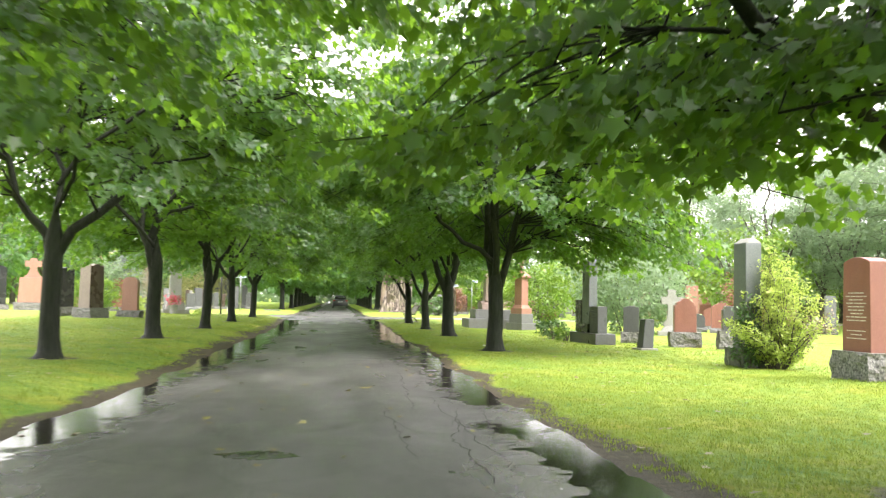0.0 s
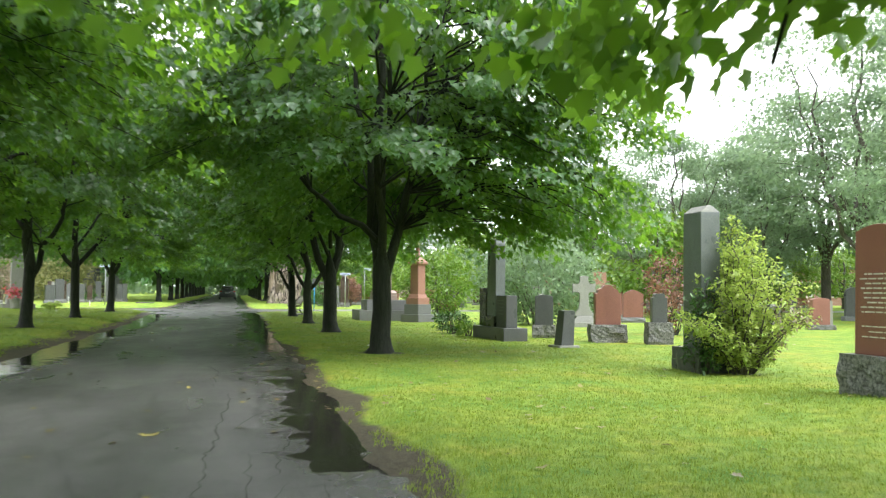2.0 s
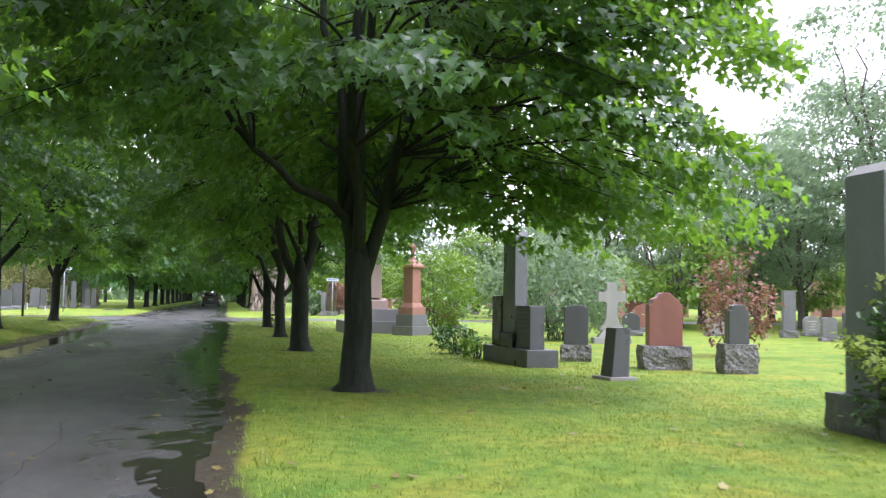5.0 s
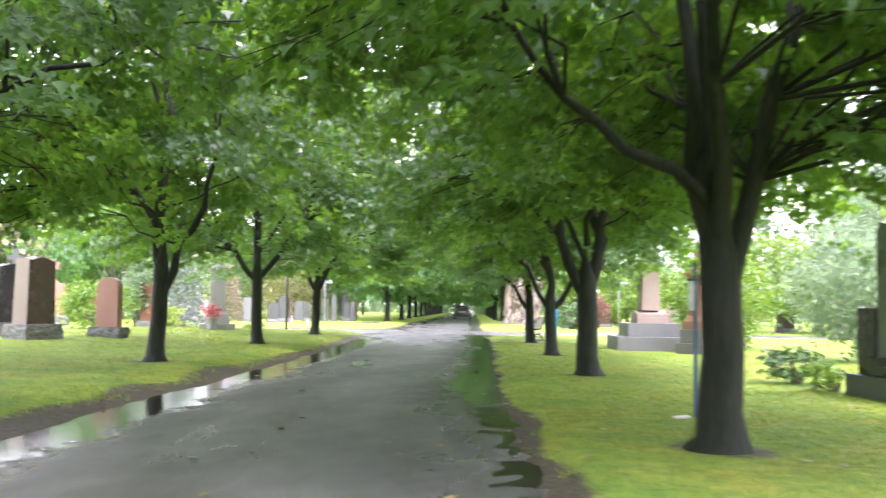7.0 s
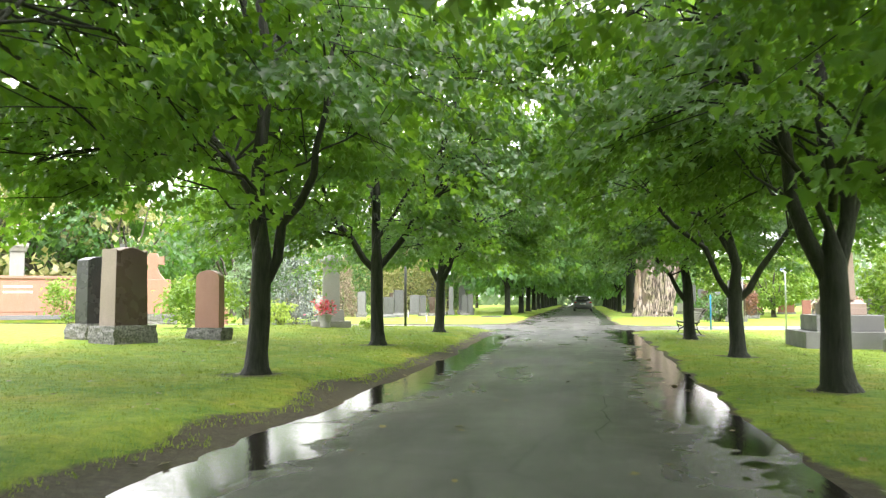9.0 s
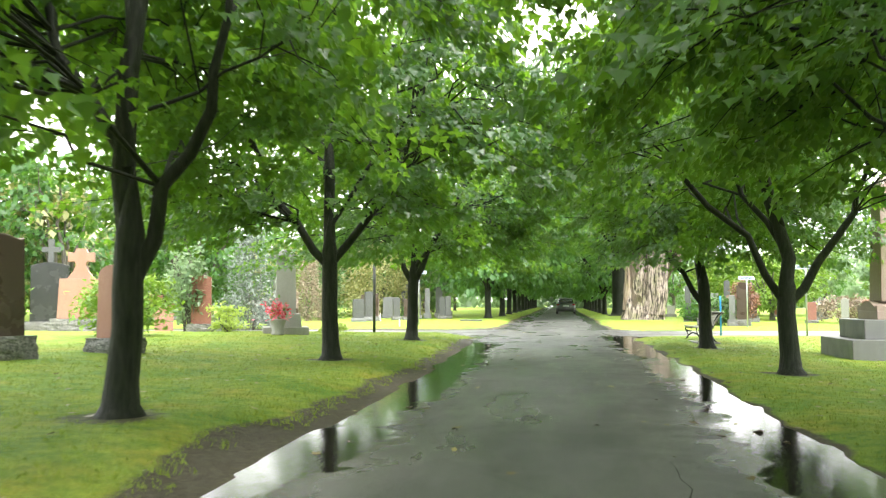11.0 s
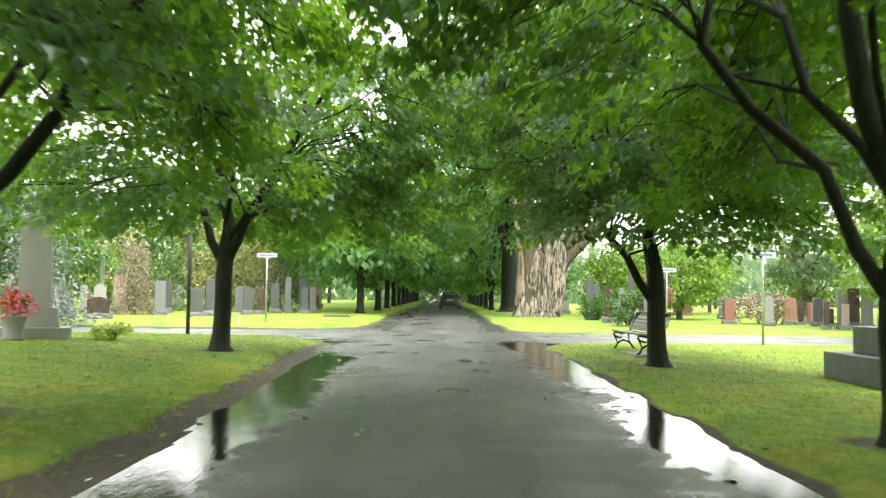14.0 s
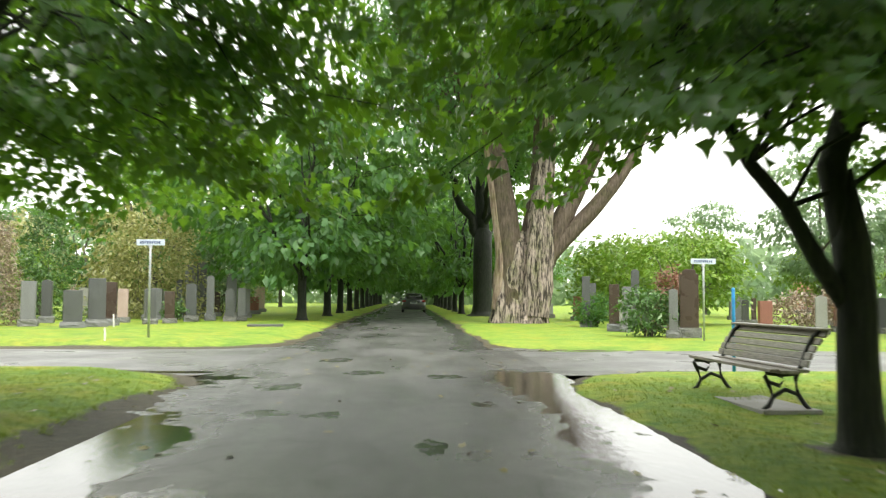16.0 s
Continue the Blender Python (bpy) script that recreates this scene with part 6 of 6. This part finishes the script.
# ---------------------------------------------------------------- flowers, small things
pot = thing("flower_urn", "grey stone urn of red and pink flowers before the stele", "planter", -7.72, 44.7, lawn_z(-7.72, 44.7) - 0.01)
bm = bmesh.new()
lathe(bm, [(0.17, 0), (0.19, 0.05), (0.16, 0.1), (0.2, 0.35), (0.25, 0.44), (0.24, 0.46)], 16)
part("urn", bm, "granite_light", pot, "", True)
rf = np.random.default_rng(61)
for mt, n, s in (("petal_red", 110, 0.12), ("petal_pink", 150, 0.12), ("leaf_far", 50, 0.12)):
    q = rf.normal(0, 1, (n, 3)) * (0.14, 0.14, 0.13) + (0, 0, 0.68)
    q[:, 2] = np.maximum(q[:, 2], 0.44)
    leaves("blossom" if "petal" in mt else "foliage", q, q, s, OVAL_HALF, mt, pot, rf, 0.0, 0.9)


# ---------------------------------------------------------------- car further down the avenue
m, nt, b, _ = material("car_paint")
b.inputs["Base Color"].default_value = (0.12, 0.125, 0.13, 1)
b.inputs["Metallic"].default_value, b.inputs["Roughness"].default_value = 0.6, 0.28
b.inputs["Coat Weight"].default_value = 0.8
bumped(nt, b, noise_tex(nt, coords(nt), 400, 2), 0.02, 0.001)
M["car_paint"] = m
m, nt, b, _ = material("car_glass")
b.inputs["Base Color"].default_value = (0.012, 0.014, 0.014, 1)
b.inputs["Roughness"].default_value = 0.04
b.inputs["IOR"].default_value = 1.5
M["car_glass"] = m
M["tail_red"] = plain("tail_red", (0.42, 0.012, 0.016), 0.2, 0, 0.1)
M["rubber"] = plain("rubber", (0.014, 0.014, 0.014), 0.8)
M["alloy"] = plain("alloy", (0.5, 0.5, 0.52), 0.3, 0.9)
M["chrome"] = plain("chrome", (0.62, 0.62, 0.63), 0.12, 1.0, 0.04)


def section(y, half, z0, z1, n=9, crown=0.0):
    """Half-rounded car cross-section at y."""
    pts = []
    for i in range(n):
        t = i / (n - 1)
        u = 1 - 2 * t
        r = (1 - abs(u) ** 6) ** (1 / 6)
        pts.append((half * u, y, z1 - (1 - r) * (z1 - z0) * 0.35 + crown * (1 - u * u)))
    return [(half * 0.96, y, z0)] + pts + [(-half * 0.96, y, z0)]


def loft(bm, sections):
    rings = [[bm.verts.new(p) for p in s] for s in sections]
    n = len(rings[0])
    for a, c in zip(rings, rings[1:]):
        for i in range(n):
            bm.faces.new((a[i], a[(i + 1) % n], c[(i + 1) % n], c[i]))
    bm.faces.new(rings[0])
    bm.faces.new(rings[-1][::-1])
    bmesh.ops.recalc_face_normals(bm, faces=bm.faces[:])


car = thing("car", "dark grey wet saloon car driving away down the avenue", "car", 0.75, 105.0, road_z(0.75, 105.0))
bm = bmesh.new()
loft(bm, [section(-2.40, 0.74, 0.42, 0.86), section(-2.30, 0.86, 0.26, 0.98), section(-1.9, 0.91, 0.22, 1.04), section(-1.2, 0.92, 0.22, 1.02, 9, 0.01), section(0.6, 0.92, 0.22, 0.98, 9, 0.01),
          section(1.5, 0.91, 0.22, 0.92, 9, 0.02), section(2.1, 0.86, 0.24, 0.80), section(2.4, 0.70, 0.34, 0.66)])
part("body", bm, "car_paint", car, "", True)
bm = bmesh.new()
loft(bm, [section(-1.75, 0.70, 0.98, 1.03), section(-1.1, 0.68, 0.98, 1.36), section(-0.5, 0.66, 0.98, 1.45), section(0.2, 0.66, 0.98, 1.45), section(0.75, 0.68, 0.96, 1.22), section(1.3, 0.72, 0.9, 0.97)])
part("cabin_glass", bm, "car_glass", car, "dark reflecting windows", True)
bm = bmesh.new()
loft(bm, [section(-1.12, 0.63, 1.36, 1.40), section(-0.5, 0.62, 1.42, 1.465), section(0.2, 0.62, 1.42, 1.462), section(0.45, 0.60, 1.36, 1.40)])
part("roof", bm, "car_paint", car, "", True)
bm = bmesh.new()
box(bm, -0.78, 0.78, -2.36, -2.16, 1.02, 1.045, 0.01)
part("spoiler", bm, "car_paint", car)
for sx in (-1, 1):
    bm = bmesh.new()
    box(bm, min(sx * 0.60, sx * 0.87), max(sx * 0.60, sx * 0.87), -2.43, -2.2, 0.82, 0.92, 0.03)
    part("tail_lamp", bm, "tail_red", car)
    bm = bmesh.new()
    box(bm, min(sx * 0.5, sx * 0.78), max(sx * 0.5, sx * 0.78), -2.44, -2.3, 0.33, 0.39, 0.02)
    part("exhaust", bm, "chrome", car)
    bm = bmesh.new()
    box(bm, min(sx * 0.90, sx * 1.06), max(sx * 0.90, sx * 1.06), 0.72, 0.86, 0.96, 1.10, 0.03)
    part("door_mirror", bm, "car_paint", car)
    for yy in (-1.42, 1.43):
        bm = bmesh.new()
        lathe(bm, [(0.26, -0.1), (0.335, -0.08), (0.335, 0.08), (0.26, 0.1)], 24)
        bmesh.ops.rotate(bm, verts=bm.verts[:], cent=(0, 0, 0), matrix=Matrix.Rotation(radians(90), 3, "Y"))
        w = part("wheel", bm, "rubber", car, "black rubber tyre", True)
        w.location = (sx * 0.82, yy, 0.335)
        bm = bmesh.new()
        lathe(bm, [(0.24, -0.105), (0.235, 0.0), (0.08, 0.02), (0.235, 0.03), (0.24, 0.105)], 20)
        bmesh.ops.rotate(bm, verts=bm.verts[:], cent=(0, 0, 0), matrix=Matrix.Rotation(radians(90), 3, "Y"))
        part("rim", bm, "alloy", w, "silver alloy rim", True)
bm = bmesh.new()
box(bm, -0.26, 0.26, -2.425, -2.40, 0.66, 0.80, 0.006)
plate = part("number_plate", bm, "white_paint", car, "pale unreadable number plate")
bm = bmesh.new()
box(bm, -0.19, 0.19, -2.43, -2.424, 0.70, 0.76, 0)
part("lettering", bm, "sign_ink", plate)

# ---------------------------------------------------------------- grass
rngg = np.random.default_rng(90)


def grass(name, areas, label):
    V = []
    for x0, x1, y0, y1, n, tall in areas:
        xy = np.stack([rngg.uniform(x0, x1, n), rngg.uniform(y0, y1, n)], 1)
        for x, y in xy:
            s = outside(x, y)
            if s < (0.24 if x < 0 else 0.08) + 0.5 * max(0.0, wob(x, y, 0.7, 4.0)) + 0.4 * wob(x, y, 2.9, 6.0):
                continue
            outer = smooth01((abs(x) - 7.0) / 5.0)
            if rngg.uniform() < outer or any(abs(y - foot[1]) < 0.6 and math.hypot(x - foot[0], y - foot[1]) < 0.45 for foot in ROW):
                continue
            z = lawn_z(x, y) - 0.004
            for _ in range(3):
                a, h = rngg.uniform(0, 6.283), tall * rngg.uniform(0.5, 1.2)
                w, ln = 0.005, 0.5 * h
                ox, oy = rngg.normal(0, 0.018, 2)
                ca, sa = math.cos(a), math.sin(a)
                V.append(((x + ox - w * sa, y + oy + w * ca, z), (x + ox + w * sa, y + oy - w * ca, z), (x + ox + ln * ca, y + oy + ln * sa, z + h)))
    V = np.array(V, np.float32).reshape(-1, 3)
    ob = part_mesh(name, raw_mesh(name, V, np.arange(len(V)), np.full(len(V) // 3, 3)), "grass_blade")
    return tagged(ob, label, "grass", kind="stuff")


grass("grass", [(2.4, 12.0, 4.5, 14, 36000, 0.036), (2.4, 12.0, 14, 26, 22000, 0.038), (2.4, 12.0, 26, 50, 20000, 0.038)], "short wet green blades of mown grass on the verge")
grass("grass", [(-12.0, -2.2, 6.5, 26, 24000, 0.038), (-12.0, -2.2, 26, 50, 30000, 0.038)], "short wet green blades of mown grass on the verge")

# fallen leaves on lawn and road
n = 900
xy = np.stack([rngg.uniform(-7, 8, n), rngg.uniform(4, 56, n)], 1)
zz = np.array([max(lawn_z(x, y) + 0.02, road_z(x, y) + 0.008 if abs(x) < 2.4 else -1) for x, y in xy])
q = np.column_stack([xy, zz])
lit = leaves("fallen_leaves", q, rngg.normal(0, 1, (n, 3)), 0.075, MAPLE_HALF, "litter_leaf", None, rngg, 0.0, 0.15, 0.15)
tagged(lit, "scattered yellow-brown fallen maple leaves", "leaves", kind="stuff")

# ragged taller tufts where the lawn breaks off along the road
V = []
for _ in range(1500):
    side_ = -1 if rngg.uniform() < 0.65 else 1
    y = float(rngg.uniform(5, 51))
    x = side_ * float(rngg.uniform(2.15, 3.0))
    s = outside(x, y)
    if s < 0.3 or wob(x, y, 2.2, 8.0) < -0.05:
        continue
    for _k in range(7):
        a, h = float(rngg.uniform(0, 6.283)), float(rngg.uniform(0.04, 0.085))
        ox, oy = (float(q_) for q_ in rngg.normal(0, 0.03, 2))
        ca, sa, z = math.cos(a), math.sin(a), lawn_z(x + ox, y + oy) - 0.005
        V.append(((x + ox - 0.006 * sa, y + oy + 0.006 * ca, z), (x + ox + 0.006 * sa, y + oy - 0.006 * ca, z), (x + ox + 0.7 * h * ca, y + oy + 0.7 * h * sa, z + h)))
V = np.array(V, np.float32).reshape(-1, 3)
tufts = part_mesh("grass", raw_mesh("grass", V, np.arange(len(V)), np.full(len(V) // 3, 3)), "grass_blade")
tagged(tufts, "ragged wet grass tufts along the muddy road edge", "grass", kind="stuff")

scrap = bmesh.new()
box(scrap, -0.09, 0.09, -0.04, 0.04, 0, 0.025, 0.008)
o = part("paper_scrap", scrap, "paper", None)
o.matrix_basis = pose(4.26, 22.5, lawn_z(4.26, 22.5), 4, -3, 25)
tagged(o, "small crumpled white paper scrap on the grass", "litter")

# white stakes and a drain slab on the far lawn
for x, y, h in ((-9.3, 66.5, 0.42), (-6.7, 58.1, 0.3), (-13.5, 64.4, 0.42), (9.9, 39.3, 0.34)):
    bm = bmesh.new()
    box(bm, -0.022, 0.022, -0.022, 0.022, -0.05, h, 0.005, 0.85)
    o = part("stake", bm, "white_paint")
    o.matrix_basis = pose(x, y, lawn_z(x, y), 3, -2, 20)
    tagged(o, "short white painted wooden stake in the lawn", "stake", "white stakes")
bm = bmesh.new()
box(bm, -0.6, 0.6, -0.4, 0.4, -0.04, 0.07, 0.02)
o = part("drain_cover", bm, "granite_dark")
o.matrix_basis = pose(-4.57, 67.8, lawn_z(-4.57, 67.8), 0, 0, 6)
tagged(o, "dark flat drain slab set in the lawn", "drain cover")
